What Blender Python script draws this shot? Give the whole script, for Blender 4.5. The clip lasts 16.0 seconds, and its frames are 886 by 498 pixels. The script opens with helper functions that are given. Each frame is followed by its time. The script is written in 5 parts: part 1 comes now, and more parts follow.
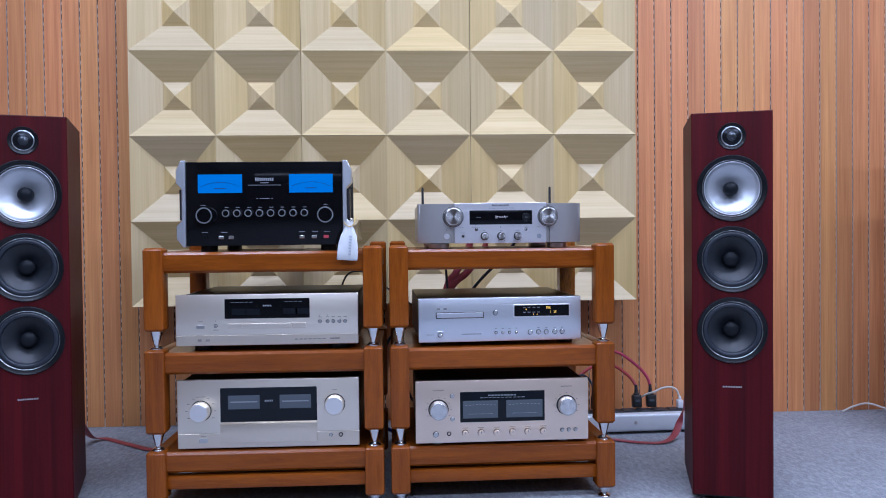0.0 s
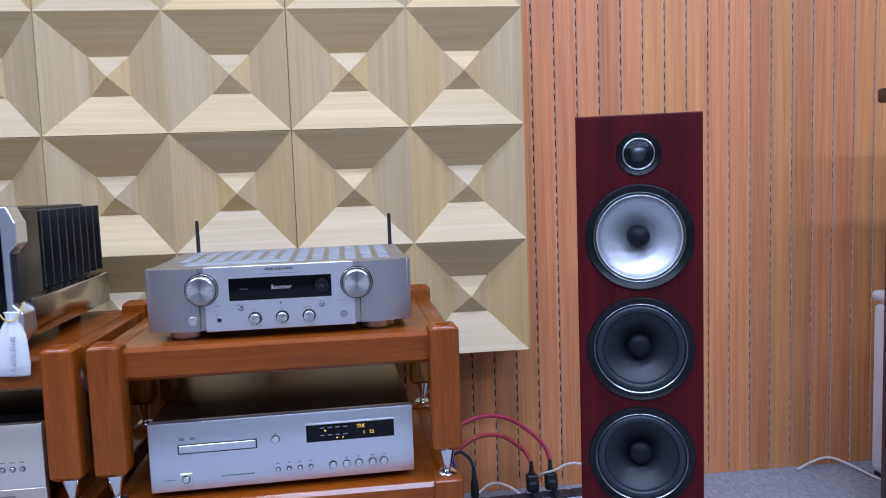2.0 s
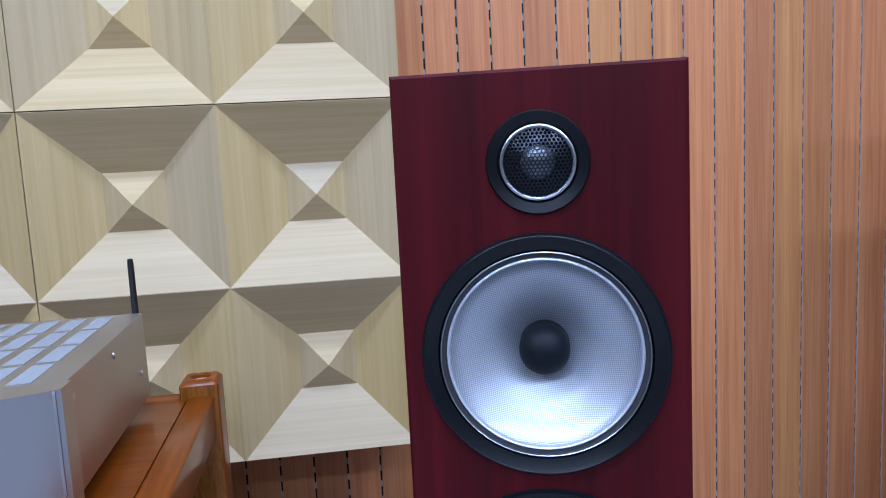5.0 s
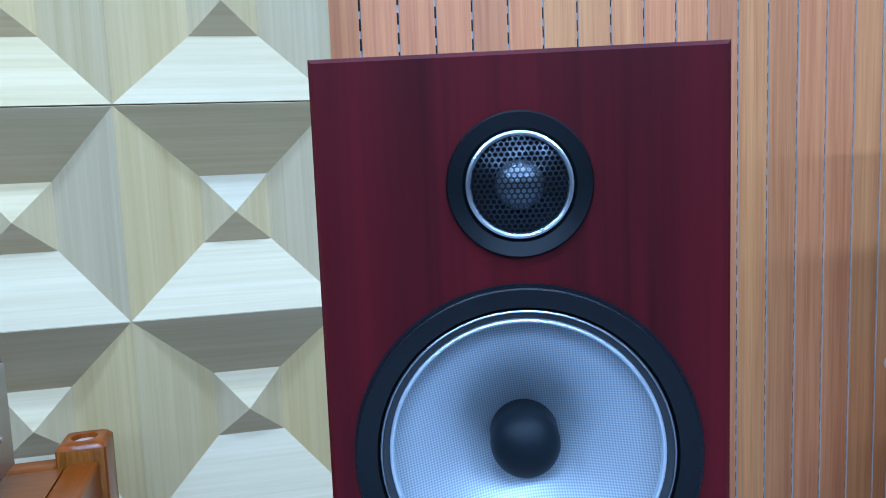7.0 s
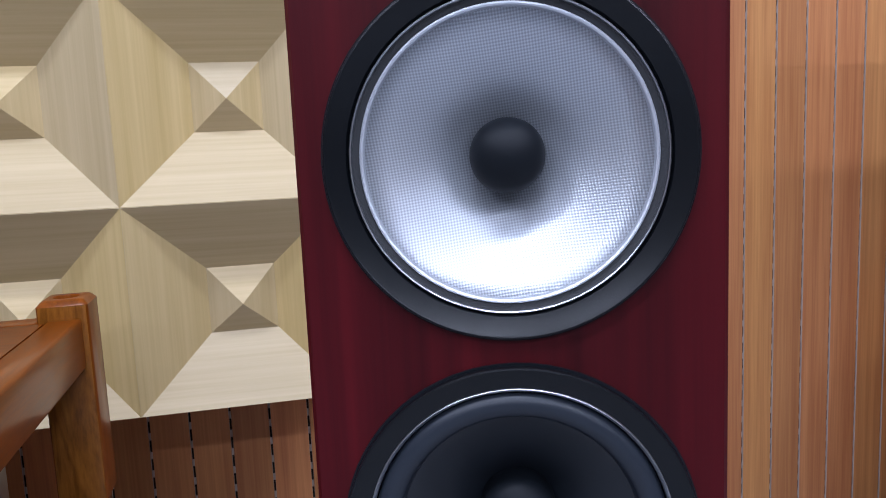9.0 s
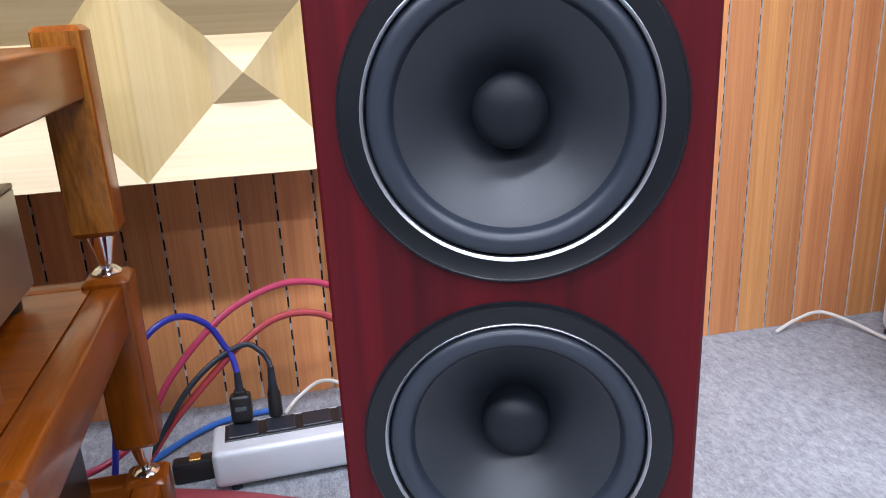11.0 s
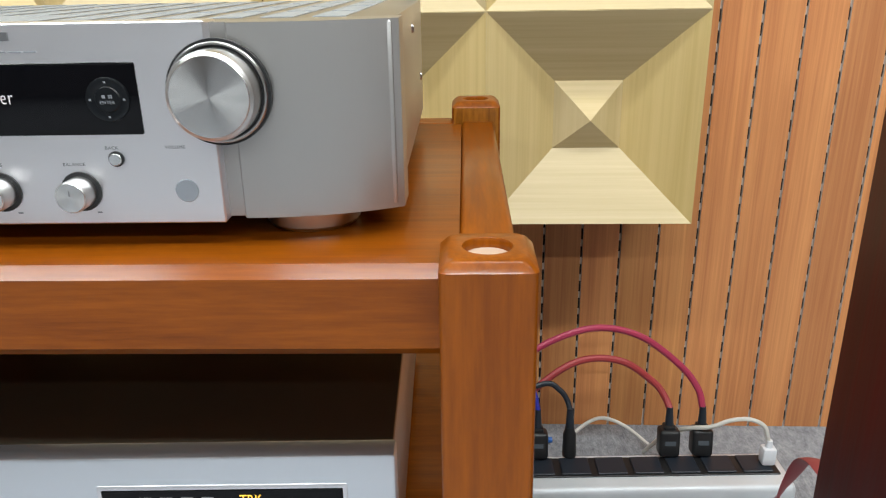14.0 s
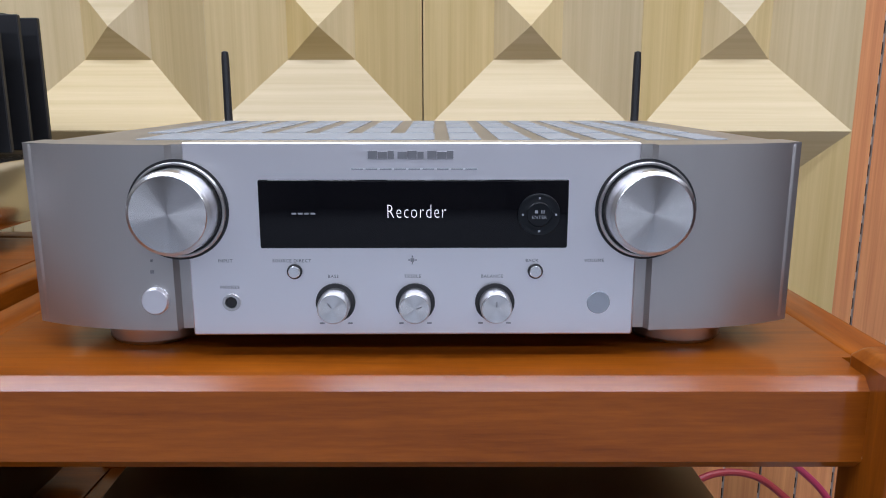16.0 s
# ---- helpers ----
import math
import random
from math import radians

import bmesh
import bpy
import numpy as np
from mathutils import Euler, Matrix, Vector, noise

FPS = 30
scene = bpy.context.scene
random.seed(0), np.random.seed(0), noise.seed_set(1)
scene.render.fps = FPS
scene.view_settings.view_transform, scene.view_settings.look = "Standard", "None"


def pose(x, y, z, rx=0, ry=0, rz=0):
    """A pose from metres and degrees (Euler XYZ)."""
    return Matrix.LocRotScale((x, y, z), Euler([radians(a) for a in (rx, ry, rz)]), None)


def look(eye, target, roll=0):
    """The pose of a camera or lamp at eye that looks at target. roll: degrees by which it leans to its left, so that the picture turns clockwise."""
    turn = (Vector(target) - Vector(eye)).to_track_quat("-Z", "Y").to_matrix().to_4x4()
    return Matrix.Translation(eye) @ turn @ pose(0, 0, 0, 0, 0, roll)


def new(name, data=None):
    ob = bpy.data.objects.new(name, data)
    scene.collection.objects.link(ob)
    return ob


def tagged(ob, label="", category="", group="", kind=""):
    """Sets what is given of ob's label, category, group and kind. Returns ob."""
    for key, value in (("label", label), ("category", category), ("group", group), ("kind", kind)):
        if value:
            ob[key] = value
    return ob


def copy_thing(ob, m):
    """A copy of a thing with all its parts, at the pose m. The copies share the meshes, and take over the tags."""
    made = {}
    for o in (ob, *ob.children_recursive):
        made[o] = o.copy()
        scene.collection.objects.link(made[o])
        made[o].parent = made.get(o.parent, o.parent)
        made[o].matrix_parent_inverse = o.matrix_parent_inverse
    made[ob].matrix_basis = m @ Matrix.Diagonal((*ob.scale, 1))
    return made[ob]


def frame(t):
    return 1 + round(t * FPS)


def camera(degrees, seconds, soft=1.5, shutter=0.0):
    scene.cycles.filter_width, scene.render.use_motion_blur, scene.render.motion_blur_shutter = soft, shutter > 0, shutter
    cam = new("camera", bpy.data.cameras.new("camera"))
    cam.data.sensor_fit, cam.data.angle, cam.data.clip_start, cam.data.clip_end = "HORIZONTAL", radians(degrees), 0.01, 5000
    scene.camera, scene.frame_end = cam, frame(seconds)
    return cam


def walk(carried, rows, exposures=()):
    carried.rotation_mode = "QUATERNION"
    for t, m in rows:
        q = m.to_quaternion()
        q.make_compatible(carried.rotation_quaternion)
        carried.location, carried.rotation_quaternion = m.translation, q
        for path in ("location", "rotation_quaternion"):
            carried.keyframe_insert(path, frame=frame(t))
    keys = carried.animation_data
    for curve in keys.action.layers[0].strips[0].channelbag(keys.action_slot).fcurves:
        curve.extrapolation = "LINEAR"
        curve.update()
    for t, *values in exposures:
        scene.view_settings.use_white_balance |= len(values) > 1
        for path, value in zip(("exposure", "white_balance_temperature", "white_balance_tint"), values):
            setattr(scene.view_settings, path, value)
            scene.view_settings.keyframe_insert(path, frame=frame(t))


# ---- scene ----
cam = camera(61.0, 16.0, soft=1.0, shutter=0.08)
PATH = [
    (0, (0.037, 0.154, 0.67), (0.137, 2.151, 0.632), -0.6),
    (0.5, (0.099, 0.361, 0.677), (0.228, 2.356, 0.612), -0.7),
    (1, (0.207, 0.547, 0.767), (0.362, 2.538, 0.66), -1.1),
    (1.5, (0.347, 0.713, 0.848), (0.533, 2.699, 0.698), -1.6),
    (2, (0.436, 0.895, 0.888), (0.653, 2.875, 0.705), -2.0),
    (2.5, (0.512, 1.082, 0.896), (0.757, 3.056, 0.688), -2.3),
    (3, (0.586, 1.223, 0.895), (0.848, 3.193, 0.667), -2.5),
    (3.5, (0.666, 1.36, 0.901), (0.93, 3.328, 0.66), -2.6),
    (4, (0.722, 1.448, 0.911), (0.966, 3.417, 0.655), -2.9),
    (6.5, (0.761, 1.71, 0.937), (1.176, 3.653, 0.706), -2.6),
    (7, (0.771, 1.734, 0.931), (1.218, 3.67, 0.702), -2.3),
    (7.5, (0.779, 1.754, 0.924), (1.241, 3.687, 0.697), -2.3),
    (8, (0.78, 1.762, 0.886), (1.234, 3.696, 0.656), -2.2),
    (8.5, (0.783, 1.754, 0.838), (1.223, 3.69, 0.598), -2.3),
    (9, (0.784, 1.745, 0.789), (1.208, 3.682, 0.52), -2.6),
    (9.5, (0.783, 1.738, 0.739), (1.186, 3.671, 0.42), -2.7),
    (10, (0.78, 1.733, 0.693), (1.17, 3.654, 0.296), -3.1),
    (12.3, (0.786, 1.708, 0.643), (1.091, 3.496, -0.201), -3.2),
    (12.5, (0.782, 1.712, 0.646), (1.054, 3.5, -0.209), -3.0),
    (13, (0.729, 1.739, 0.679), (0.909, 3.534, -0.185), -2.4),
    (13.5, (0.648, 1.773, 0.731), (0.674, 3.606, -0.067), -2.3),
    (14, (0.563, 1.792, 0.776), (0.472, 3.667, 0.086), -1.0),
    (14.5, (0.473, 1.791, 0.804), (0.34, 3.697, 0.212), 0.1),
    (15, (0.417, 1.774, 0.794), (0.286, 3.705, 0.287), 0.1),
    (15.5, (0.373, 1.77, 0.79), (0.285, 3.716, 0.336), -0.0),
    (16, (0.32, 1.775, 0.783), (0.289, 3.731, 0.369), -0.0),
]
EXPOSURES = [
    (0.0, -0.23, 5250, 16),
    (1.5, -0.27, 5250, 18),
    (3.0, -0.38, 5150, 18),
    (4.0, -0.43, 5500, 19),
    (6.5, -0.05, 4150, 0),
    (7.5, 0.03, 4200, -2),
    (8.0, 0.1, 4150, -9),
    (8.5, -0.06, 4700, -3),
    (8.9, -0.22, 5650, 13),
    (9.4, -0.24, 6050, 17),
    (10.0, 0.22, 6000, 18),
    (12.5, 0.9, 6550, -3),
    (13.1, 0.92, 6150, -8),
    (13.5, 0.68, 5500, -14),
    (13.95, 0.18, 7000, -1),
    (14.1, 0.08, 7100, 1),
    (14.45, -0.2, 6100, 9),
    (14.8, -0.22, 6050, 11),
    (16.0, -0.2, 6050, 11),
]
walk(cam, [(t, look(eye, target, roll)) for t, eye, target, roll in PATH], EXPOSURES)

FLOOR, CEILING, WALL = -0.042, 2.70, 3.04
WEST, EAST, SOUTH = -2.7, 2.9, -5.2

# ---- light: rows of ceiling luminaires ----
world = bpy.data.worlds.new("world")
scene.world = world
world.use_nodes = True
world.node_tree.nodes["Background"].inputs[0].default_value = (0.9, 0.95, 1.0, 1)
world.node_tree.nodes["Background"].inputs[1].default_value = 0.01
# The last row is an added weak fill for reflections on the units' fronts.
LIGHT_ROWS = [(2.05, 11.5), (1.21, 24.0), (-0.60, 38.0), (-3.00, 2.0)]
LIGHT_COLUMNS = (-1.05, 0.55, 2.10)
for row, watts in LIGHT_ROWS:
    spans = [(column, 1.20) for column in LIGHT_COLUMNS] if row > -1 else [(LIGHT_COLUMNS[1], 4.40)]
    for middle, span in spans:
        lamp = bpy.data.lights.new("ceiling_lamp", "AREA")
        lamp.shape, lamp.size, lamp.size_y = "RECTANGLE", span, 0.16
        lamp.energy, lamp.color = watts * max(1.0, span / 1.5), (0.92, 0.97, 1.12)
        new("ceiling_lamp", lamp).matrix_world = pose(middle, row, CEILING - 0.05)


# ---- helpers for building ----
def thing(name, label, category, m, group="", kind=""):
    return_ob = new(name)
    return_ob.empty_display_size = 0.05
    return_ob.matrix_world = m
    return tagged(return_ob, label, category, group, kind)


def finish(bm, name, material, smooth=True, angle=35):
    mesh = bpy.data.meshes.new(name)
    bmesh.ops.recalc_face_normals(bm, faces=bm.faces)
    bm.to_mesh(mesh)
    bm.free()
    mats = material if isinstance(material, (list, tuple)) else [material]
    for item in mats:
        mesh.materials.append(item)
    if smooth:
        mesh.shade_smooth()
        mesh.set_sharp_from_angle(angle=radians(angle))
    return mesh


def part(name, bm, material, parent, label="", smooth=True, angle=35):
    ob = new(name, finish(bm, name, material, smooth, angle))
    ob.parent = parent
    return tagged(ob, label)


def single(name, bm, material, label, category, group="", kind="", smooth=True):
    return tagged(new(name, finish(bm, name, material, smooth)), label, category, group, kind)


def box(bm, x0, x1, y0, y1, z0, z1, bevel=0.0, seg=2, m=None, index=0):
    made = bmesh.ops.create_cube(bm, size=1.0)["verts"]
    place = Matrix.Translation(((x0 + x1) / 2, (y0 + y1) / 2, (z0 + z1) / 2)) @ Matrix.Diagonal((x1 - x0, y1 - y0, z1 - z0, 1))
    bmesh.ops.transform(bm, matrix=(m @ place) if m else place, verts=made)
    faces = {f for v in made for f in v.link_faces}
    for f in faces:
        f.material_index = index
    if bevel > 0:
        edges = list({e for v in made for e in v.link_edges})
        out = bmesh.ops.bevel(bm, geom=edges, offset=bevel, segments=seg, affect="EDGES", profile=0.5)
        for f in out["faces"]:
            f.material_index = index
    return bm


def boxed(x0, x1, y0, y1, z0, z1, bevel=0.0, seg=2):
    return box(bmesh.new(), x0, x1, y0, y1, z0, z1, bevel, seg)


def turned(bm, profile, cx=0.0, cy=0.0, cz=0.0, segments=48, axis="Y"):
    """A lathed shape; profile holds (radius, way along the axis)."""
    rings = []
    for r, d in profile:
        ring = []
        for k in range(segments):
            a = 2 * math.pi * k / segments
            u, w = max(r, 1e-5) * math.cos(a), max(r, 1e-5) * math.sin(a)
            p = (cx + u, cy + d, cz + w) if axis == "Y" else ((cx + u, cy + w, cz + d) if axis == "Z" else (cx + d, cy + u, cz + w))
            ring.append(bm.verts.new(p))
        rings.append(ring)
    for a, b in zip(rings, rings[1:]):
        for k in range(segments):
            bm.faces.new((a[k], a[(k + 1) % segments], b[(k + 1) % segments], b[k]))
    return bm


def lathe(profile, cx=0.0, cy=0.0, cz=0.0, segments=48, axis="Y"):
    return turned(bmesh.new(), profile, cx, cy, cz, segments, axis)


def spline(points, steps=10):
    pts = [Vector(p) for p in points]
    pts = [2 * pts[0] - pts[1]] + pts + [2 * pts[-1] - pts[-2]]
    out = []
    for i in range(1, len(pts) - 2):
        p0, p1, p2, p3 = pts[i - 1:i + 3]
        for k in range(steps):
            t = k / steps
            out.append(0.5 * (2 * p1 + (p2 - p0) * t + (2 * p0 - 5 * p1 + 4 * p2 - p3) * t * t + (3 * p1 - p0 - 3 * p2 + p3) * t ** 3))
    return out + [pts[-2]]


def sweep(points, width, height=None, segments=10, steps=10):
    """A cable of round or flat section along a smooth curve."""
    bm, height, line, last = bmesh.new(), height or width, spline(points, steps), None
    for i, p in enumerate(line):
        way = (line[min(i + 1, len(line) - 1)] - line[max(i - 1, 0)]).normalized()
        side = way.cross(Vector((0, 0, 1)))
        side = side.normalized() if side.length > 1e-3 else Vector((1, 0, 0))
        up = side.cross(way).normalized()
        ring = [bm.verts.new(p + side * width * math.cos(2 * math.pi * k / segments) + up * height * math.sin(2 * math.pi * k / segments)) for k in range(segments)]
        if last:
            for k in range(segments):
                bm.faces.new((last[k], last[(k + 1) % segments], ring[(k + 1) % segments], ring[k]))
        else:
            bm.faces.new(ring)
        last = ring
    bm.faces.new(last)
    return bm


def lettering(words, size, material, parent, m, name="lettering", label="", spacing=1.0, thin=0.0):
    curve = bpy.data.curves.new(name, "FONT")
    curve.body, curve.size, curve.align_x, curve.align_y = words, size, "CENTER", "CENTER"
    curve.extrude, curve.space_character, curve.resolution_u, curve.offset = 0.0001, spacing, 2, thin
    draft = bpy.data.objects.new(name, curve)
    mesh = bpy.data.meshes.new_from_object(draft)
    bpy.data.objects.remove(draft)
    mesh.materials.clear()
    mesh.materials.append(material)
    ob = new(name, mesh)
    ob.parent = parent
    ob.matrix_local = m @ pose(0, 0, 0, 90, 0, 0)
    return tagged(ob, label)


# ---- materials ----
def blank(name, color=(0.5, 0.5, 0.5), rough=0.5, metal=0.0, coat=0.0, coat_rough=0.1, emit=None, strength=0.0):
    mat = bpy.data.materials.new(name)
    mat.use_nodes = True
    shader = mat.node_tree.nodes["Principled BSDF"]
    shader.inputs["Base Color"].default_value = (*color, 1)
    shader.inputs["Roughness"].default_value = rough
    shader.inputs["Metallic"].default_value = metal
    shader.inputs["Coat Weight"].default_value = coat
    shader.inputs["Coat Roughness"].default_value = coat_rough
    if emit:
        shader.inputs["Emission Color"].default_value = (*emit, 1)
        shader.inputs["Emission Strength"].default_value = strength
    return mat


def node(mat, kind, **values):
    made = mat.node_tree.nodes.new(kind)
    for key, value in values.items():
        made.inputs[key].default_value = value
    return made


def join(mat, a, out, b, into):
    mat.node_tree.links.new(a.outputs[out], b.inputs[into])


def shifted(mat, scale, random_shift=True):
    """Object coordinates, moved at random from object to object and stretched."""
    coords, info = node(mat, "ShaderNodeTexCoord"), node(mat, "ShaderNodeObjectInfo")
    mapping = node(mat, "ShaderNodeMapping", Scale=scale)
    if random_shift:
        times = node(mat, "ShaderNodeMath")
        times.operation = "MULTIPLY"
        times.inputs[1].default_value = 37.0
        add = node(mat, "ShaderNodeVectorMath")
        join(mat, info, "Random", times, 0)
        join(mat, coords, "Object", add, 0)
        join(mat, times, 0, add, 1)
        join(mat, add, 0, mapping, "Vector")
    else:
        join(mat, coords, "Object", mapping, "Vector")
    return mapping, info


def bumped(mat, source, out, strength, distance=0.001):
    shader = mat.node_tree.nodes["Principled BSDF"]
    bump = node(mat, "ShaderNodeBump", Strength=strength, Distance=distance)
    join(mat, source, out, bump, "Height")
    join(mat, bump, "Normal", shader, "Normal")


def wood(name, dark, light, along, fine=220.0, streak=6.0, rough=0.45, coat=0.0, vary=0.25, wave=0.0, contrast=(0.3, 0.72), bump=0.12, gloss=0.5, faces=False, low=0.02, hue_vary=0.0):
    """Veneer or board with its grain along one axis, at two scales, and a tone of its own for each piece."""
    mat = blank(name, light, rough, coat=coat, coat_rough=0.16)
    shader = mat.node_tree.nodes["Principled BSDF"]
    scale = [1.0, 1.0, 1.0]
    scale["XYZ".index(along)] = low
    mapping, info = shifted(mat, scale)
    grain = node(mat, "ShaderNodeTexNoise", Scale=fine, Detail=5.0, Roughness=0.65)
    broad = node(mat, "ShaderNodeTexNoise", Scale=fine / streak, Detail=3.0, Roughness=0.55, Distortion=wave)
    join(mat, mapping, 0, grain, "Vector")
    join(mat, mapping, 0, broad, "Vector")
    blend = node(mat, "ShaderNodeMix", Factor=0.55)
    join(mat, grain, 0, blend, 2)
    join(mat, broad, 0, blend, 3)
    ramp = node(mat, "ShaderNodeValToRGB")
    ramp.color_ramp.elements[0].position, ramp.color_ramp.elements[1].position = contrast
    ramp.color_ramp.elements[0].color = (*dark, 1)
    ramp.color_ramp.elements[1].color = (*light, 1)
    join(mat, blend, 0, ramp, 0)
    tone = node(mat, "ShaderNodeHueSaturation")
    span = node(mat, "ShaderNodeMapRange")
    span.inputs["To Min"].default_value, span.inputs["To Max"].default_value = 1 - vary, 1 + vary
    if faces:
        piece, mixed, part_of = node(mat, "ShaderNodeNewGeometry"), node(mat, "ShaderNodeMath"), node(mat, "ShaderNodeMath")
        mixed.operation, part_of.operation = "MULTIPLY_ADD", "FRACT"
        mixed.inputs[1].default_value = 5.7
        join(mat, piece, "Random Per Island", mixed, 0)
        join(mat, info, "Random", mixed, 2)
        join(mat, mixed, 0, part_of, 0)
        join(mat, part_of, 0, span, 0)
        hue = node(mat, "ShaderNodeMapRange")
        hue.inputs["To Min"].default_value, hue.inputs["To Max"].default_value = 0.94, 1.16
        join(mat, part_of, 0, hue, 0)
        join(mat, hue, 0, tone, "Saturation")
    else:
        join(mat, info, "Random", span, 0)
    if hue_vary:
        spread, folded = node(mat, "ShaderNodeMath"), node(mat, "ShaderNodeMath")
        spread.operation, folded.operation = "MULTIPLY", "FRACT"
        spread.inputs[1].default_value = 7.31
        shade = node(mat, "ShaderNodeMapRange")
        shade.inputs["To Min"].default_value, shade.inputs["To Max"].default_value = 0.5 - hue_vary, 0.5 + hue_vary
        join(mat, info, "Random", spread, 0)
        join(mat, spread, 0, folded, 0)
        join(mat, folded, 0, shade, 0)
        join(mat, shade, 0, tone, "Hue")
    join(mat, span, 0, tone, "Value")
    join(mat, ramp, 0, tone, "Color")
    join(mat, tone, 0, shader, "Base Color")
    shader.inputs["Specular IOR Level"].default_value = gloss
    sheen = node(mat, "ShaderNodeMapRange")
    sheen.inputs["To Min"].default_value, sheen.inputs["To Max"].default_value = rough - 0.08, rough + 0.1
    join(mat, grain, 0, sheen, 0)
    join(mat, sheen, 0, shader, "Roughness")
    bumped(mat, grain, 0, bump, 0.0006)
    return mat


def metal(name, color, rough=0.3, along="X", brush=0.06, scale=1300.0):
    """Anodised aluminium with a fine brushed grain."""
    mat = blank(name, color, rough, 1.0)
    shader = mat.node_tree.nodes["Principled BSDF"]
    stretch = [1.0, 1.0, 1.0]
    stretch["XYZ".index(along)] = 0.01
    mapping, info = shifted(mat, stretch)
    grain = node(mat, "ShaderNodeTexNoise", Scale=scale, Detail=3.0)
    join(mat, mapping, 0, grain, "Vector")
    sheen = node(mat, "ShaderNodeMapRange")
    sheen.inputs["To Min"].default_value, sheen.inputs["To Max"].default_value = rough - brush, rough + brush
    join(mat, grain, 0, sheen, 0)
    join(mat, sheen, 0, shader, "Roughness")
    bumped(mat, grain, 0, 0.018, 0.0003)
    return mat


def grained(name, color, rough, size=400.0, strength=0.15, mottle=0.1, **more):
    """A plain surface with fine relief and a little unevenness of tone."""
    mat = blank(name, color, rough, **more)
    shader = mat.node_tree.nodes["Principled BSDF"]
    mapping, info = shifted(mat, (1, 1, 1))
    fine = node(mat, "ShaderNodeTexNoise", Scale=size, Detail=3.0)
    wide = node(mat, "ShaderNodeTexNoise", Scale=size / 40, Detail=3.0)
    join(mat, mapping, 0, fine, "Vector")
    join(mat, mapping, 0, wide, "Vector")
    tone = node(mat, "ShaderNodeHueSaturation", Color=(*color, 1))
    span = node(mat, "ShaderNodeMapRange")
    span.inputs["To Min"].default_value, span.inputs["To Max"].default_value = 1 - mottle, 1 + mottle
    join(mat, wide, 0, span, 0)
    join(mat, span, 0, tone, "Value")
    join(mat, tone, 0, shader, "Base Color")
    bumped(mat, fine, 0, strength, 0.0005)
    return mat


ASH_UP = wood("pale_ash_upright", (0.466, 0.349, 0.164), (0.612, 0.478, 0.258), "Z", 150, 6, 0.5, vary=0.07, wave=1.2, contrast=(0.28, 0.62), faces=True)
ASH_ACROSS = wood("pale_ash_across", (0.480, 0.364, 0.179), (0.622, 0.494, 0.280), "X", 150, 6, 0.42, vary=0.07, wave=1.2, contrast=(0.28, 0.62), faces=True)
SLAT = wood("orange_slat_veneer", (0.49, 0.190, 0.064), (0.66, 0.302, 0.108), "Z", 230, 4, 0.5, vary=0.14, contrast=(0.36, 0.66), hue_vary=0.006)
GROOVE = grained("groove_base", (0.66, 0.57, 0.51), 0.7, 300)
def spun_material(name, color, rough):
    """Metal turned on a lathe: gloss drawn out along the radius."""
    mat = blank(name, color, rough, 1.0)
    shader = mat.node_tree.nodes["Principled BSDF"]
    shader.inputs["Anisotropic"].default_value = 0.96
    shader.inputs["Anisotropic Rotation"].default_value = 0.0
    tangent = node(mat, "ShaderNodeTangent")
    tangent.direction_type, tangent.axis = "RADIAL", "Y"
    join(mat, tangent, 0, shader, "Tangent")
    return mat


BADGE = blank("badge_silver", (0.42, 0.42, 0.44), 0.3, 0.9)
SPUN = spun_material("spun_silver", (0.74, 0.73, 0.72), 0.25)
KNOB_PALE = blank("pale_satin_knob", (0.86, 0.84, 0.83), 0.45, 0.9)
SLOT = blank("slot_shadow", (0.022, 0.016, 0.013), 0.9)
def chipped(mat):
    """Rare small pale chips in a lacquer."""
    shader = mat.node_tree.nodes["Principled BSDF"]
    before = shader.inputs["Base Color"].links[0].from_node
    coords = node(mat, "ShaderNodeTexCoord")
    cells = node(mat, "ShaderNodeTexVoronoi", Scale=75.0)
    join(mat, coords, "Object", cells, "Vector")
    near, rare, both = (node(mat, "ShaderNodeMath") for k in range(3))
    near.operation, rare.operation, both.operation = "LESS_THAN", "GREATER_THAN", "MULTIPLY"
    near.inputs[1].default_value, rare.inputs[1].default_value = 0.14, 0.935
    join(mat, cells, "Distance", near, 0)
    join(mat, cells, "Color", rare, 0)
    join(mat, near, 0, both, 0)
    join(mat, rare, 0, both, 1)
    blend = node(mat, "ShaderNodeMix")
    blend.data_type = "RGBA"
    blend.inputs[7].default_value = (0.52, 0.36, 0.22, 1)
    join(mat, both, 0, blend, 0)
    mat.node_tree.links.new(before.outputs[0], blend.inputs[6])
    mat.node_tree.links.new(blend.outputs[2], shader.inputs["Base Color"])
    return mat


RACK = wood("lacquered_red_brown_wood", (0.142, 0.0310, 0.0017), (0.305, 0.0790, 0.0042), "Z", 330, 7, 0.42, coat=0.54, vary=0.10, wave=0.8, gloss=0.05, low=0.075)
RACK_ACROSS = wood("lacquered_red_brown_wood_across", (0.142, 0.0310, 0.0017), (0.305, 0.0790, 0.0042), "X", 330, 7, 0.42, coat=0.54, vary=0.10, wave=0.8, gloss=0.05, low=0.075)
RACK_DEEP = wood("lacquered_red_brown_wood_deep", (0.142, 0.0310, 0.0017), (0.305, 0.0790, 0.0042), "Y", 330, 7, 0.42, coat=0.54, vary=0.10, wave=0.8, gloss=0.05, low=0.075)
chipped(RACK)
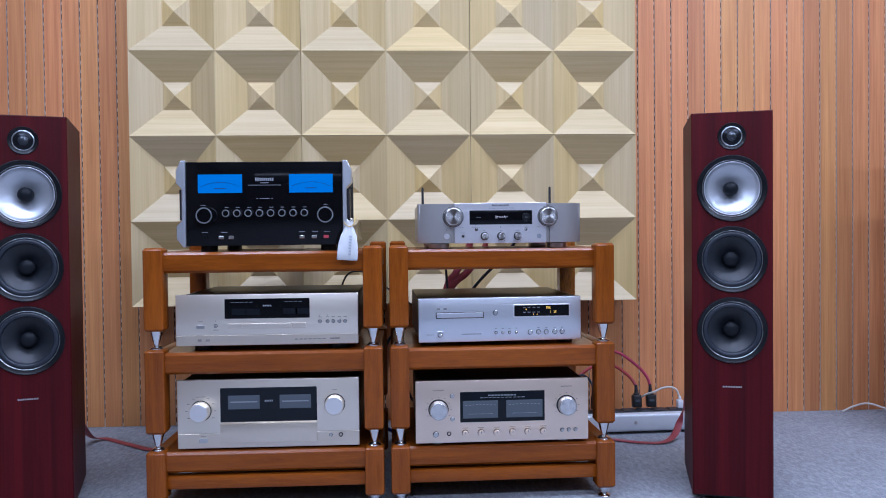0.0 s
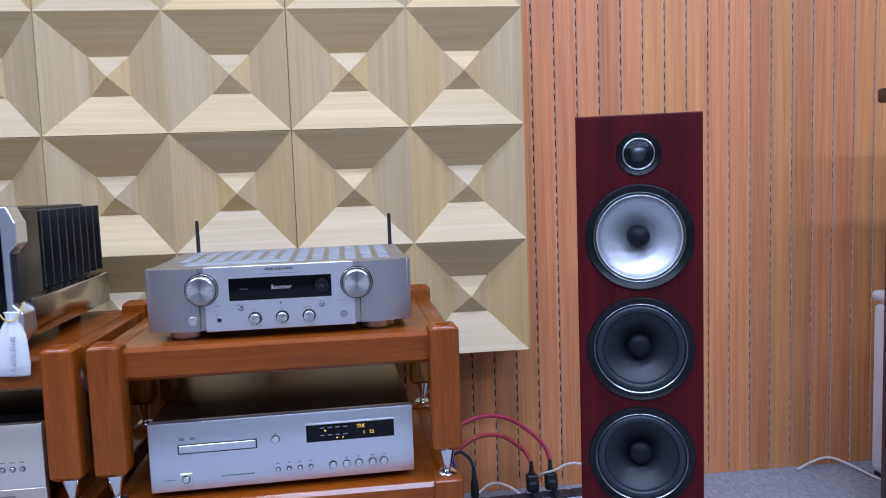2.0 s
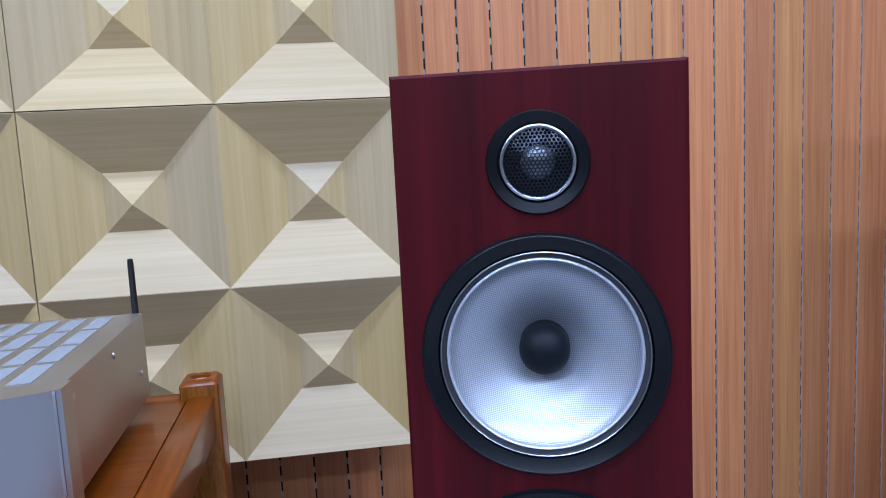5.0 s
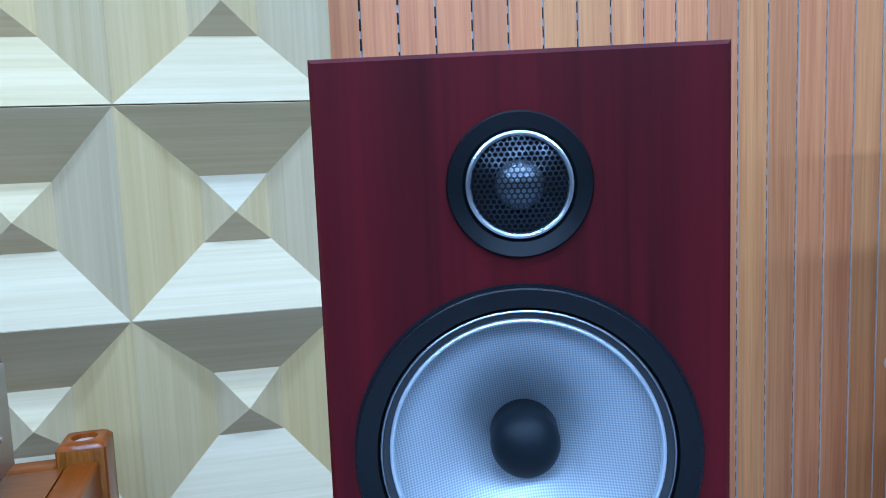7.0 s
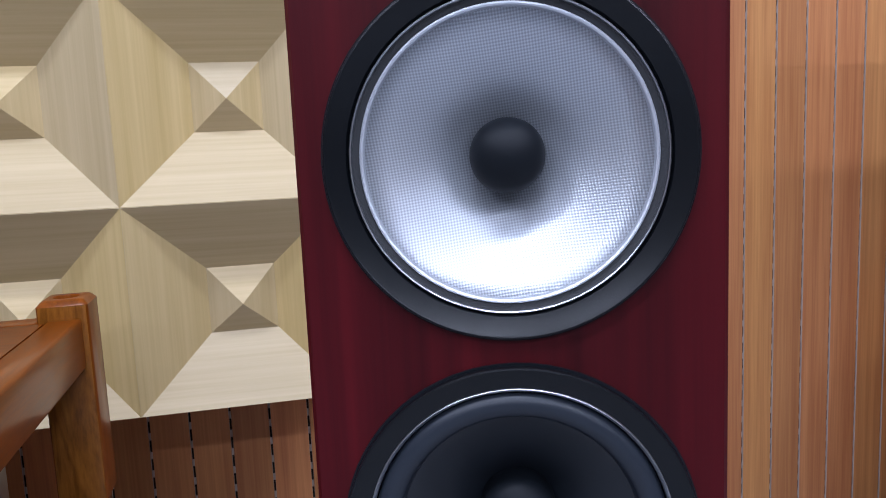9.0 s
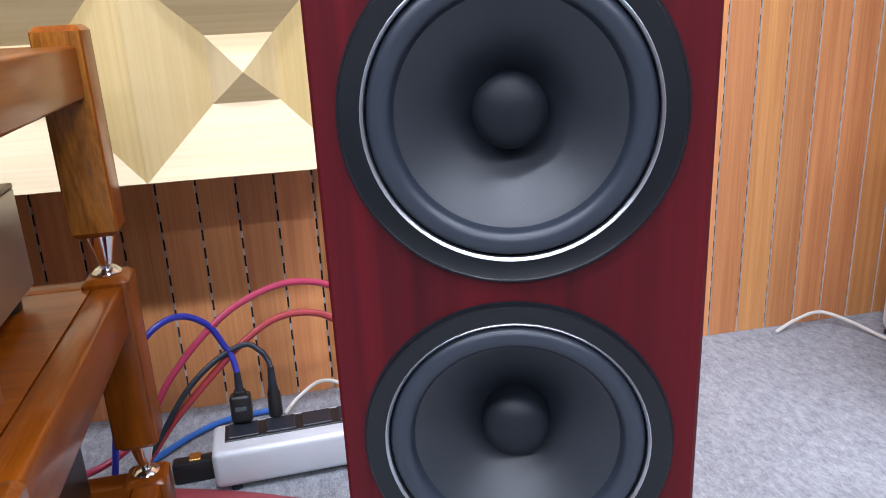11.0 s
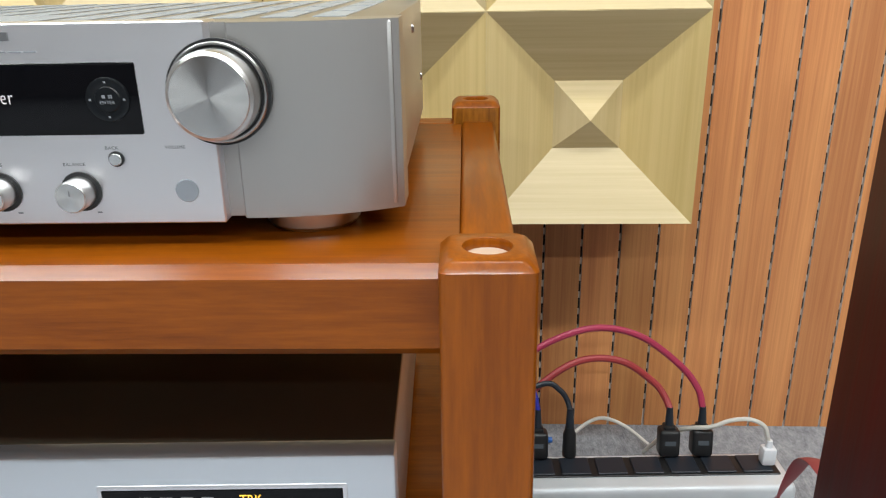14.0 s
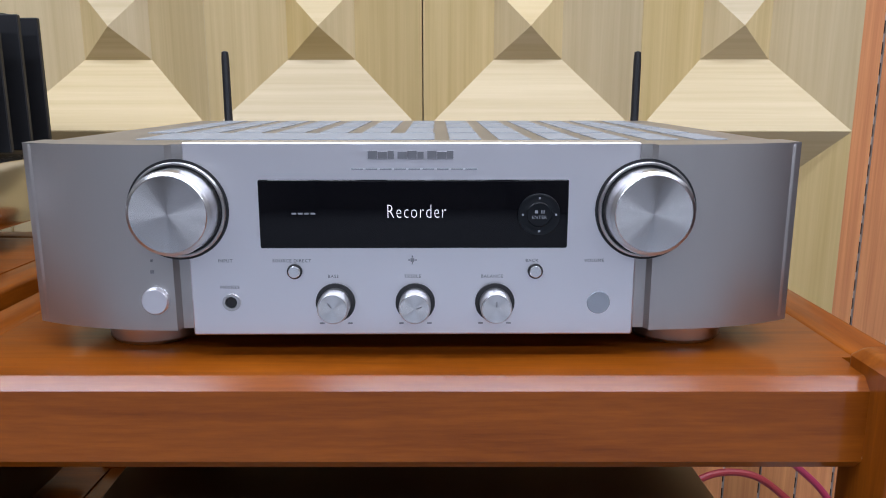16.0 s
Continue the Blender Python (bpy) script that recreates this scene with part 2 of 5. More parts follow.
HONEY = wood("figured_honey_wood", (0.175, 0.056, 0.0045), (0.400, 0.150, 0.0180), "Z", 260, 5, 0.4, coat=0.3, vary=0.05, wave=2.5, contrast=(0.36, 0.62), gloss=0.2, low=0.16)
ROSE = wood("dark_rosenut_veneer", (0.020, 0.0010, 0.0022), (0.092, 0.0038, 0.0070), "Z", 120, 4, 0.50, coat=0.0, vary=0.05, wave=0.5, contrast=(0.25, 0.75), gloss=0.16)
CABINET = wood("dark_brown_wood", (0.035, 0.012, 0.008), (0.07, 0.025, 0.015), "Z", 150, 5, 0.4, coat=0.3)
SILVER = metal("brushed_silver", (0.90, 0.89, 0.92), 0.38, "X", 0.05, 1700.0)
SILVER_GREY = metal("satin_silver_grey", (0.52, 0.505, 0.49), 0.42, "Z", 0.05)
COOL = metal("cool_silver", (0.81, 0.84, 0.89), 0.36, "X")
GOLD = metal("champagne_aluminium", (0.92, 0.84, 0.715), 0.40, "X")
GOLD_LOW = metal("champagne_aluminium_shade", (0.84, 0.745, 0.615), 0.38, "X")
ROSE_GOLD = metal("rose_champagne", (0.93, 0.77, 0.63), 0.38, "X")
CHROME = blank("chrome", (0.78, 0.78, 0.78), 0.16, 1.0)
STEEL = blank("satin_steel", (0.62, 0.61, 0.60), 0.28, 1.0)
BLACK = grained("black_satin", (0.012, 0.012, 0.013), 0.42, 600, 0.05)
BLACK_TOP = grained("black_lid", (0.012, 0.011, 0.010), 0.35, 700, 0.08)
BROWN_TOP = metal("bronze_lid", (0.22, 0.185, 0.135), 0.38, "X", 0.05)
PLUG_BLACK = grained("dull_black_plug", (0.007, 0.009, 0.012), 0.48, 900, 0.05)
TRIM = blank("satin_trim", (0.62, 0.64, 0.67), 0.33, 1.0)
RUBBER = grained("black_rubber", (0.017, 0.022, 0.031), 0.38, 500, 0.06)
CONE = grained("black_paper_cone", (0.011, 0.014, 0.019), 0.44, 900, 0.12)
RING = grained("dark_grey_ring", (0.0035, 0.0045, 0.006), 0.31, 900, 0.08)
RING.node_tree.nodes["Principled BSDF"].inputs["Specular IOR Level"].default_value = 0.34
GLASS_BLACK = blank("black_glass", (0.003, 0.003, 0.004), 0.07)
GLASS_BLACK.node_tree.nodes["Principled BSDF"].inputs["Specular IOR Level"].default_value = 0.3
METER_GREY = blank("meter_window", (0.085, 0.098, 0.112), 0.12)
METER_BACK = blank("meter_surround", (0.007, 0.009, 0.012), 0.15)
METER_BLUE = blank("lit_blue_meter", (0.01, 0.12, 0.35), 0.2, emit=(0.006, 0.15, 0.52), strength=0.46)
for matt in (GLASS_BLACK, METER_BACK, METER_GREY):
    matt.node_tree.nodes["Principled BSDF"].inputs["Specular IOR Level"].default_value = 0.22
for matt, shine in ((RUBBER, 0.42), (CONE, 0.52), (PLUG_BLACK, 0.18)):
    matt.node_tree.nodes["Principled BSDF"].inputs["Specular IOR Level"].default_value = shine
MARK_DARK = blank("dark_print", (0.17, 0.17, 0.18), 0.5)
MARK_PALE = blank("pale_print", (0.22, 0.23, 0.25), 0.5)
GLOW = blank("display_glow", (0.8, 0.8, 0.8), 0.5, emit=(0.85, 0.66, 0.78), strength=0.42)
AMBER = blank("amber_glow", (0.8, 0.5, 0.1), 0.5, emit=(1.0, 0.55, 0.03), strength=0.8)
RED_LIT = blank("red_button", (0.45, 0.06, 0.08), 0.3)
WHITE = grained("white_plastic", (0.74, 0.75, 0.78), 0.35, 300, 0.05)
CLOTH = grained("white_cotton", (0.72, 0.73, 0.74), 0.85, 900, 0.4)
PINK = grained("pink_red_sleeve", (0.40, 0.035, 0.085), 0.35, 900, 0.2)
RED = grained("red_sleeve", (0.36, 0.04, 0.045), 0.4, 900, 0.2)
FLAT_RED = grained("dull_red_ribbon", (0.30, 0.055, 0.065), 0.45, 500, 0.15)
BLUE = grained("dark_blue_sleeve", (0.02, 0.025, 0.28), 0.35, 900, 0.2)
SKY = grained("bright_blue_sleeve", (0.03, 0.14, 0.48), 0.35, 900, 0.2)
CREAM = grained("white_cord", (0.62, 0.60, 0.55), 0.5, 600, 0.1)
BRASS = blank("brass", (0.75, 0.52, 0.16), 0.25, 1.0)
PLASTER = grained("white_plaster", (0.68, 0.67, 0.65), 0.8, 120, 0.1)
DUN = grained("dun_wall_paint", (0.20, 0.18, 0.165), 0.8, 120, 0.1)
DIFFUSER = blank("lamp_diffuser", (0.9, 0.9, 0.9), 0.5, emit=(0.92, 0.97, 1.0), strength=3.0)


def carpet_material():
    mat = blank("grey_loop_carpet", (0.2, 0.21, 0.23), 0.95)
    shader = mat.node_tree.nodes["Principled BSDF"]
    mapping, info = shifted(mat, (1.0, 0.45, 1.0), False)
    fibre = node(mat, "ShaderNodeTexNoise", Scale=330.0, Detail=4.0, Roughness=0.7)
    fleck = node(mat, "ShaderNodeTexNoise", Scale=90.0, Detail=3.0, Roughness=0.7)
    worn = node(mat, "ShaderNodeTexNoise", Scale=3.0, Detail=3.0)
    for item in (fibre, fleck, worn):
        join(mat, mapping, 0, item, "Vector")
    blend = node(mat, "ShaderNodeMix", Factor=0.5)
    join(mat, fibre, 0, blend, 2)
    join(mat, fleck, 0, blend, 3)
    ramp = node(mat, "ShaderNodeValToRGB")
    ramp.color_ramp.elements[0].position, ramp.color_ramp.elements[1].position = 0.36, 0.66
    ramp.color_ramp.elements[0].color = (0.17, 0.18, 0.20, 1)
    ramp.color_ramp.elements[1].color = (0.40, 0.415, 0.44, 1)
    join(mat, blend, 0, ramp, 0)
    tone = node(mat, "ShaderNodeHueSaturation")
    span = node(mat, "ShaderNodeMapRange")
    span.inputs["To Min"].default_value, span.inputs["To Max"].default_value = 0.85, 1.15
    join(mat, worn, 0, span, 0)
    join(mat, span, 0, tone, "Value")
    join(mat, ramp, 0, tone, "Color")
    join(mat, tone, 0, shader, "Base Color")
    bumped(mat, blend, 0, 0.6, 0.004)
    return mat


def weave_material():
    """Woven silver cone: two crossed sets of threads, brighter where they lie on top."""
    mat = blank("woven_silver_cone", (0.5, 0.52, 0.56), 0.36, 0.7)
    shader = mat.node_tree.nodes["Principled BSDF"]
    mapping, info = shifted(mat, (1, 1, 1), False)
    mapping.inputs["Rotation"].default_value = (0.0, radians(7), 0.0)
    a, b = node(mat, "ShaderNodeTexWave", Scale=225.0, Distortion=0.3), node(mat, "ShaderNodeTexWave", Scale=225.0, Distortion=0.3)
    a.bands_direction, b.bands_direction = "X", "Z"
    for item in (a, b):
        join(mat, mapping, 0, item, "Vector")
    blend = node(mat, "ShaderNodeMix", Factor=0.5)
    join(mat, a, 1, blend, 2)
    join(mat, b, 1, blend, 3)
    ramp = node(mat, "ShaderNodeValToRGB")
    ramp.color_ramp.elements[0].position, ramp.color_ramp.elements[1].position = 0.2, 0.85
    ramp.color_ramp.elements[0].color = (0.40, 0.42, 0.45, 1)
    ramp.color_ramp.elements[1].color = (0.68, 0.71, 0.76, 1)
    join(mat, blend, 0, ramp, 0)
    join(mat, ramp, 0, shader, "Base Color")
    shader.inputs["Anisotropic"].default_value = 0.55
    tangent = node(mat, "ShaderNodeTangent")
    tangent.direction_type, tangent.axis = "RADIAL", "Y"
    join(mat, tangent, 0, shader, "Tangent")
    bumped(mat, blend, 0, 0.2, 0.0006)
    return mat


CARPET, WEAVE = carpet_material(), weave_material()

# ---- the room ----
floor_bm = boxed(WEST - 0.2, EAST + 0.2, SOUTH - 0.2, WALL + 0.25, FLOOR - 0.1, FLOOR)
single("floor", floor_bm, CARPET, "grey flecked loop-pile carpet floor", "floor", kind="structure", smooth=False)
ceiling_bm = boxed(WEST - 0.2, EAST + 0.2, SOUTH - 0.2, WALL + 0.25, CEILING, CEILING + 0.1)
single("ceiling", ceiling_bm, PLASTER, "plain white plaster ceiling", "ceiling", kind="structure", smooth=False)
for name, b in (("wall_west", (WEST - 0.15, WEST, SOUTH, WALL + 0.15)), ("wall_east", (EAST, EAST + 0.15, SOUTH, WALL + 0.15)), ("wall_south", (WEST - 0.15, EAST + 0.15, SOUTH - 0.15, SOUTH))):
    single(name, boxed(b[0], b[1], b[2], b[3], FLOOR, CEILING), DUN, "plain painted wall", "wall", kind="structure", smooth=False)
wall = single("wall_north", boxed(WEST, EAST, WALL + 0.0052, WALL + 0.15, FLOOR, CEILING), GROOVE, "wall of narrow orange-brown wooden acoustic slats", "wall", kind="structure", smooth=False)

# The fittings at y -3.00 are unseen and go with the added fill lamp.
for row, watts in LIGHT_ROWS:
    for column in LIGHT_COLUMNS:
        light = thing("ceiling_light", "long white linear ceiling light, switched on", "ceiling light", pose(column, row, CEILING), "ceiling lights")
        part("frame", boxed(-0.63, 0.63, -0.11, 0.11, -0.03, 0.0, 0.004), WHITE, light)
        part("diffuser", boxed(-0.61, 0.61, -0.085, 0.085, -0.036, -0.031), DIFFUSER, light, "glowing white diffuser", smooth=False)

# ---- pyramid diffuser panels ----
TILE, PANEL_X, PANEL_Z, PANEL_Y = 0.30, 0.875, 0.426, 2.845


def tile_mesh():
    """One tile: four slopes that fall to an inner square, out of which a low pyramid rises; each face is a veneer of its own."""
    bm = bmesh.new()
    o, i, back, lip = TILE / 2 - 0.0004, 0.0495, WALL - PANEL_Y - 0.004, 0.0006

    def ring(h, y):
        return [Vector(p) for p in ((-h, y, -h), (h, y, -h), (h, y, h), (-h, y, h))]
    rear, side, edge, inner = ring(o, back), ring(o, lip), ring(o - lip, 0), ring(i, 0.061)
    apex = Vector((0.001, 0.032, -0.004))
    for k in range(4):
        j = (k + 1) % 4
        for corners in ((rear[k], rear[j], side[j], side[k]), (side[k], side[j], edge[j], edge[k]), (edge[k], edge[j], inner[j], inner[k]), (inner[k], inner[j], apex)):
            f = bm.faces.new([bm.verts.new(p) for p in corners])
            f.material_index = k % 2
    mesh = finish(bm, "tile", [ASH_ACROSS, ASH_UP], smooth=False)
    return mesh


TILE_MESH = tile_mesh()
for row in range(3):
    for column in range(3):
        cx, cz = PANEL_X - 0.3 - 0.6 * column, PANEL_Z + 0.3 + 0.6 * row
        panel = thing("diffuser_panel", "pale ash acoustic panel of four sunken pyramids on the slatted wall", "acoustic panel", pose(cx, PANEL_Y, cz), "diffuser panels")
        for u in (-1, 1):
            for w in (-1, 1):
                ob = new("tile", TILE_MESH)
                ob.parent = panel
                ob.location = (u * 0.1496, 0.0004 * random.uniform(-1, 1), w * 0.1496)


# ---- tower speakers ----
DRIVERS = ((0.4397, 0.0846), (0.6254, 0.0846), (0.8110, 0.0832), (0.9463, 0.0335))
MID_SCALE, BASS_SCALE, TWEETER_SCALE = 0.9560, 0.973, 0.9726


def cabinet_shell(W, D, H):
    """A box whose front has a round opening for each driver; its edges are slightly eased."""
    bm, e, n = bmesh.new(), 0.0022, 64
    w = W / 2 - e
    back = [bm.verts.new(p) for p in ((-W / 2, D, 0), (W / 2, D, 0), (W / 2, D, H), (-W / 2, D, H))]
    side = [bm.verts.new(p) for p in ((-W / 2, e, 0), (W / 2, e, 0), (W / 2, e, H), (-W / 2, e, H))]
    face = [bm.verts.new(p) for p in ((-w, 0, e), (w, 0, e), (w, 0, H - e), (-w, 0, H - e))]
    bm.faces.new(back)
    for a, b in ((back, side), (side, face)):
        for k in range(4):
            bm.faces.new((a[k], a[(k + 1) % 4], b[(k + 1) % 4], b[k]))

    def quad(z0, z1):
        bm.faces.new([bm.verts.new(p) for p in ((-w, 0, z0), (w, 0, z0), (w, 0, z1), (-w, 0, z1))])
    z = e
    for cz, r in DRIVERS:
        h = r + 0.002
        quad(z, cz - h)
        hole, rim, deep = [], [], []
        for k in range(n):
            a = 2 * math.pi * (k + 0.5) / n
            c, d = math.cos(a), math.sin(a)
            reach = min(w / max(abs(c), 1e-6), h / max(abs(d), 1e-6))
            hole.append(bm.verts.new((r * c, 0, cz + r * d)))
            deep.append(bm.verts.new((r * c, 0.012, cz + r * d)))
            rim.append(bm.verts.new((reach * c, 0, cz + reach * d)))
        for k in range(n):
            j = (k + 1) % n
            p, q = rim[k].co, rim[j].co
            on_side = abs(abs(p.x) - w) < 1e-6, abs(abs(q.x) - w) < 1e-6
            if on_side[0] != on_side[1]:
                corner = bm.verts.new((math.copysign(w, p.x), 0, cz + math.copysign(h, p.z - cz)))
                bm.faces.new((hole[k], hole[j], rim[j], corner, rim[k]))
            else:
                bm.faces.new((hole[k], hole[j], rim[j], rim[k]))
            bm.faces.new((hole[k], hole[j], deep[j], deep[k]))
        z = cz + h
    quad(z, H - e)
    bmesh.ops.remove_doubles(bm, verts=bm.verts, dist=1e-6)
    return bm


def narrowed(profile, share):
    """A profile whose radii are all reduced by one share."""
    return [(r * share, y) for r, y in profile]


def speaker(m, label):
    s = thing("floor_speaker", label, "loudspeaker", m, "pair of tower speakers")
    W, D, H, G = 0.2004, 0.29, 1.0100, 0.0
    part("cabinet", cabinet_shell(W, D, H), ROSE, s, "dark red-brown veneered box", smooth=False)
    part("base", boxed(-W / 2 + 0.012, W / 2 - 0.012, 0.014, D - 0.014, -0.006, G - 0.0005), BLACK, s)
    for fx in (-0.075, 0.075):
        for fy in (0.035, D - 0.035):
            part("foot", lathe([(0.0, -0.0145), (0.009, -0.0145), (0.010, -0.006), (0.0, -0.006)], fx, fy, 0, 20, "Z"), STEEL, s)
    # tweeter
    z = DRIVERS[3][0]
    tweeter = part("tweeter", lathe(narrowed([(0.0365, 0.0), (0.0365, -0.0015), (0.0355, -0.0028), (0.0285, -0.0010), (0.0265, 0.0015), (0.0, 0.002)], TWEETER_SCALE), 0, 0, z), RING, s, "tweeter in a black ring behind a mesh")
    part("trim_ring", lathe(narrowed([(0.0268, 0.0012), (0.0266, -0.0022), (0.0255, -0.0030), (0.0243, -0.0022), (0.0240, 0.0012)], TWEETER_SCALE), 0, 0, z), TRIM, tweeter, "thin silver ring")
    part("dome", lathe(narrowed([(0.0125 * math.cos(a), 0.0012 - 0.0095 * math.sin(a)) for a in [k * math.pi / 20 for k in range(11)]], TWEETER_SCALE), 0, 0, z, 32), blank("grey_dome", (0.25, 0.27, 0.30), 0.28, 0.8), tweeter)
    bm, pitch = bmesh.new(), 0.0029 * TWEETER_SCALE
    for q in range(-11, 12):
        for p in range(-11, 12):
            cx, cz = pitch * (q + 0.5 * (p % 2)), pitch * 0.866 * p
            if math.hypot(cx, cz) > 0.0230:
                continue
            outer, hole = [], []
            for k in range(6):
                a = math.pi / 6 + k * math.pi / 3
                for store, rad in ((outer, pitch / 1.732), (hole, pitch * 0.40)):
                    u, w = cx + rad * math.cos(a), cz + rad * math.sin(a)
                    store.append(bm.verts.new((u, -0.0015 - 0.0115 * max(0, 1 - (u * u + w * w) / 0.0245 ** 2), z + w)))
            for k in range(6):
                bm.faces.new((outer[k], outer[(k + 1) % 6], hole[(k + 1) % 6], hole[k]))
    part("grille", bm, blank("grille_wire", (0.03, 0.033, 0.04), 0.3, 0.8), tweeter, "perforated black metal grille")
    # woven midrange
    z = DRIVERS[2][0]
    mid = part("midrange", lathe(narrowed([(0.0900, 0.0005), (0.0900, -0.0034), (0.0896, -0.0044), (0.0887, -0.0047), (0.0880, -0.0043), (0.0790, -0.0012), (0.0775, 0.0020)], MID_SCALE), 0, 0, z, 72), RING, s, "midrange driver in a dark ring")
    part("trim_ring", lathe(narrowed([(0.0776, 0.0012), (0.0774, -0.0010), (0.0769, -0.0014), (0.0764, -0.0010), (0.0762, 0.0020)], MID_SCALE), 0, 0, z, 72), blank("dim_trim", (0.52, 0.54, 0.57), 0.3, 1.0), mid, "thin silver ring")
    part("surround", lathe(narrowed([(0.0766, 0.0010), (0.0755, 0.0014), (0.0735, 0.0018), (0.0722, 0.0026)], MID_SCALE), 0, 0, z, 72), grained("dark_grey_foam", (0.030, 0.031, 0.033), 0.6, 1500, 0.5), mid, "thin grey foam edge")
    part("gasket", lathe(narrowed([(0.0913, 0.0003), (0.0913, -0.0007), (0.0899, -0.0007)], MID_SCALE), 0, 0, z, 72), PLUG_BLACK, mid)
    cone = part("cone", lathe(narrowed([(0.0727, 0.0030), (0.0724, 0.0012), (0.0717, 0.0006), (0.0709, 0.0012), (0.0704, 0.0036), (0.060, 0.0098), (0.045, 0.0185), (0.030, 0.0272), (0.016, 0.0350), (0.010, 0.037)], MID_SCALE), 0, 0, 0, 96), WEAVE, mid, "woven silver cone", angle=60)
    cone.location = (0, 0, z)
    part("cone_lip", lathe(narrowed([(0.0728, 0.0022), (0.0724, 0.0006), (0.0716, 0.0000), (0.0707, 0.0006), (0.0702, 0.0034)], MID_SCALE), 0, 0, z, 96), grained("silver_lip", (0.72, 0.75, 0.80), 0.36, 1500, 0.5, metal=0.6), mid, "bright silver lip")
    part("phase_plug", lathe(narrowed([(0.0192, 0.0375), (0.0192, 0.0170)] + [(0.0192 * math.cos(a), 0.0170 - 0.0165 * math.sin(a)) for a in [k * math.pi / 20 for k in range(1, 11)]], MID_SCALE), 0, 0, z, 48), PLUG_BLACK, mid, "black bullet plug")
    # two bass drivers
    for z in (DRIVERS[1][0], DRIVERS[0][0]):
        bass = part("woofer", lathe(narrowed([(0.0886, 0.0005), (0.0886, -0.0030), (0.0882, -0.0040), (0.0873, -0.0043), (0.0866, -0.0039), (0.0775, -0.0018), (0.0768, 0.0020)], BASS_SCALE), 0, 0, z, 72), RING, s, "black bass driver in a dark ring")
        part("gasket", lathe(narrowed([(0.0899, 0.0003), (0.0899, -0.0007), (0.0885, -0.0007)], BASS_SCALE), 0, 0, z, 72), PLUG_BLACK, bass)
        part("trim_ring", lathe(narrowed([(0.0774, 0.0000), (0.0772, -0.0022), (0.0768, -0.0024), (0.0755, -0.0010), (0.0753, 0.0020)], BASS_SCALE), 0, 0, z, 72), TRIM, bass, "thin silver ring")
        part("surround", lathe(narrowed([(0.0750, 0.0020)] + [(0.0680 + 0.0066 * math.cos(a), 0.0028 - 0.0056 * math.sin(a)) for a in [k * math.pi / 12 for k in range(11)]] + [(0.0618, 0.0012), (0.0612, 0.0030), (0.0609, 0.0044), (0.0603, 0.0060)], BASS_SCALE), 0, 0, z, 72), RUBBER, bass, "rounded rubber surround", angle=60)
        part("cone", lathe(narrowed([(0.0606, 0.0054), (0.0590, 0.0062), (0.0560, 0.0082), (0.0400, 0.0200), (0.0250, 0.0312), (0.0170, 0.0372)], BASS_SCALE), 0, 0, z, 72), CONE, bass, angle=60)
        part("dust_cap", lathe(narrowed([(0.0204, 0.0340), (0.0203, 0.0195)] + [(0.0203 * math.cos(a), 0.0195 - 0.0110 * math.sin(a)) for a in [k * math.pi / 20 for k in range(1, 11)]], BASS_SCALE), 0, 0, z, 48), PLUG_BLACK, bass, "domed black cap", angle=60)
    plate = bmesh.new()
    for k in range(12):
        box(plate, -0.024 + 0.004 * k, -0.0212 + 0.004 * k, -0.0006, 0.0004, 0.2885, 0.2925)
    part("name_plate", plate, STEEL, s, "small silver name strip", smooth=False)
    return s


SPEAKER_Z = FLOOR + 0.0145
speaker_a = speaker(pose(0.8897, 2.0790, SPEAKER_Z, 0, 0, -16.6), "slim dark red-brown tower speaker with silver midrange cone on carpet")
speaker_b = copy_thing(speaker_a, pose(-0.924, 2.108, SPEAKER_Z, 0, 0, 17.0))


# ---- wooden equipment racks ----
def spike(parent, x, y, top, bottom):
    h = top - bottom
    part("spike", lathe([(0.0, 0.0), (0.0045, 0.0), (0.0050, 0.004), (0.0145, h * 0.86), (0.0155, h), (0.0, h)], x, y, bottom, 24, "Z"), CHROME, parent, "turned chrome cone")
    part("cup", lathe([(0.0, 0.0), (0.0165, 0.0), (0.0165, 0.002), (0.0110, 0.0075), (0.0055, 0.0085), (0.0, 0.0085)], x, y, bottom, 24, "Z"), CHROME, parent, "chrome cup under the cone")


def eased(x0, x1, y0, y1, z0, z1, along, small, broad):
    """A bar with small rounding along one axis and broad chamfers round its two ends."""
    bm = boxed(x0, x1, y0, y1, z0, z1)
    axis = "xyz".index(along)

    def runs(e):
        d = (e.verts[0].co - e.verts[1].co).normalized()
        return abs(d[axis]) > 0.99
    bmesh.ops.bevel(bm, geom=[e for e in bm.edges if runs(e) and (broad > 0 or all(v.co.y < (y0 + y1) / 2 for v in e.verts))], offset=small, segments=1 if broad == 0 else 3, affect="EDGES", profile=0.5)
    if broad > 0:
        ends = ((x0, x1), (y0, y1), (z0, z1))[axis]
        rims = [e for e in bm.edges if any(all(abs(v.co[axis] - end) < 1e-5 for v in e.verts) for end in ends)]
        bmesh.ops.bevel(bm, geom=rims, offset=broad, segments=2, affect="EDGES", profile=0.5)
    return bm


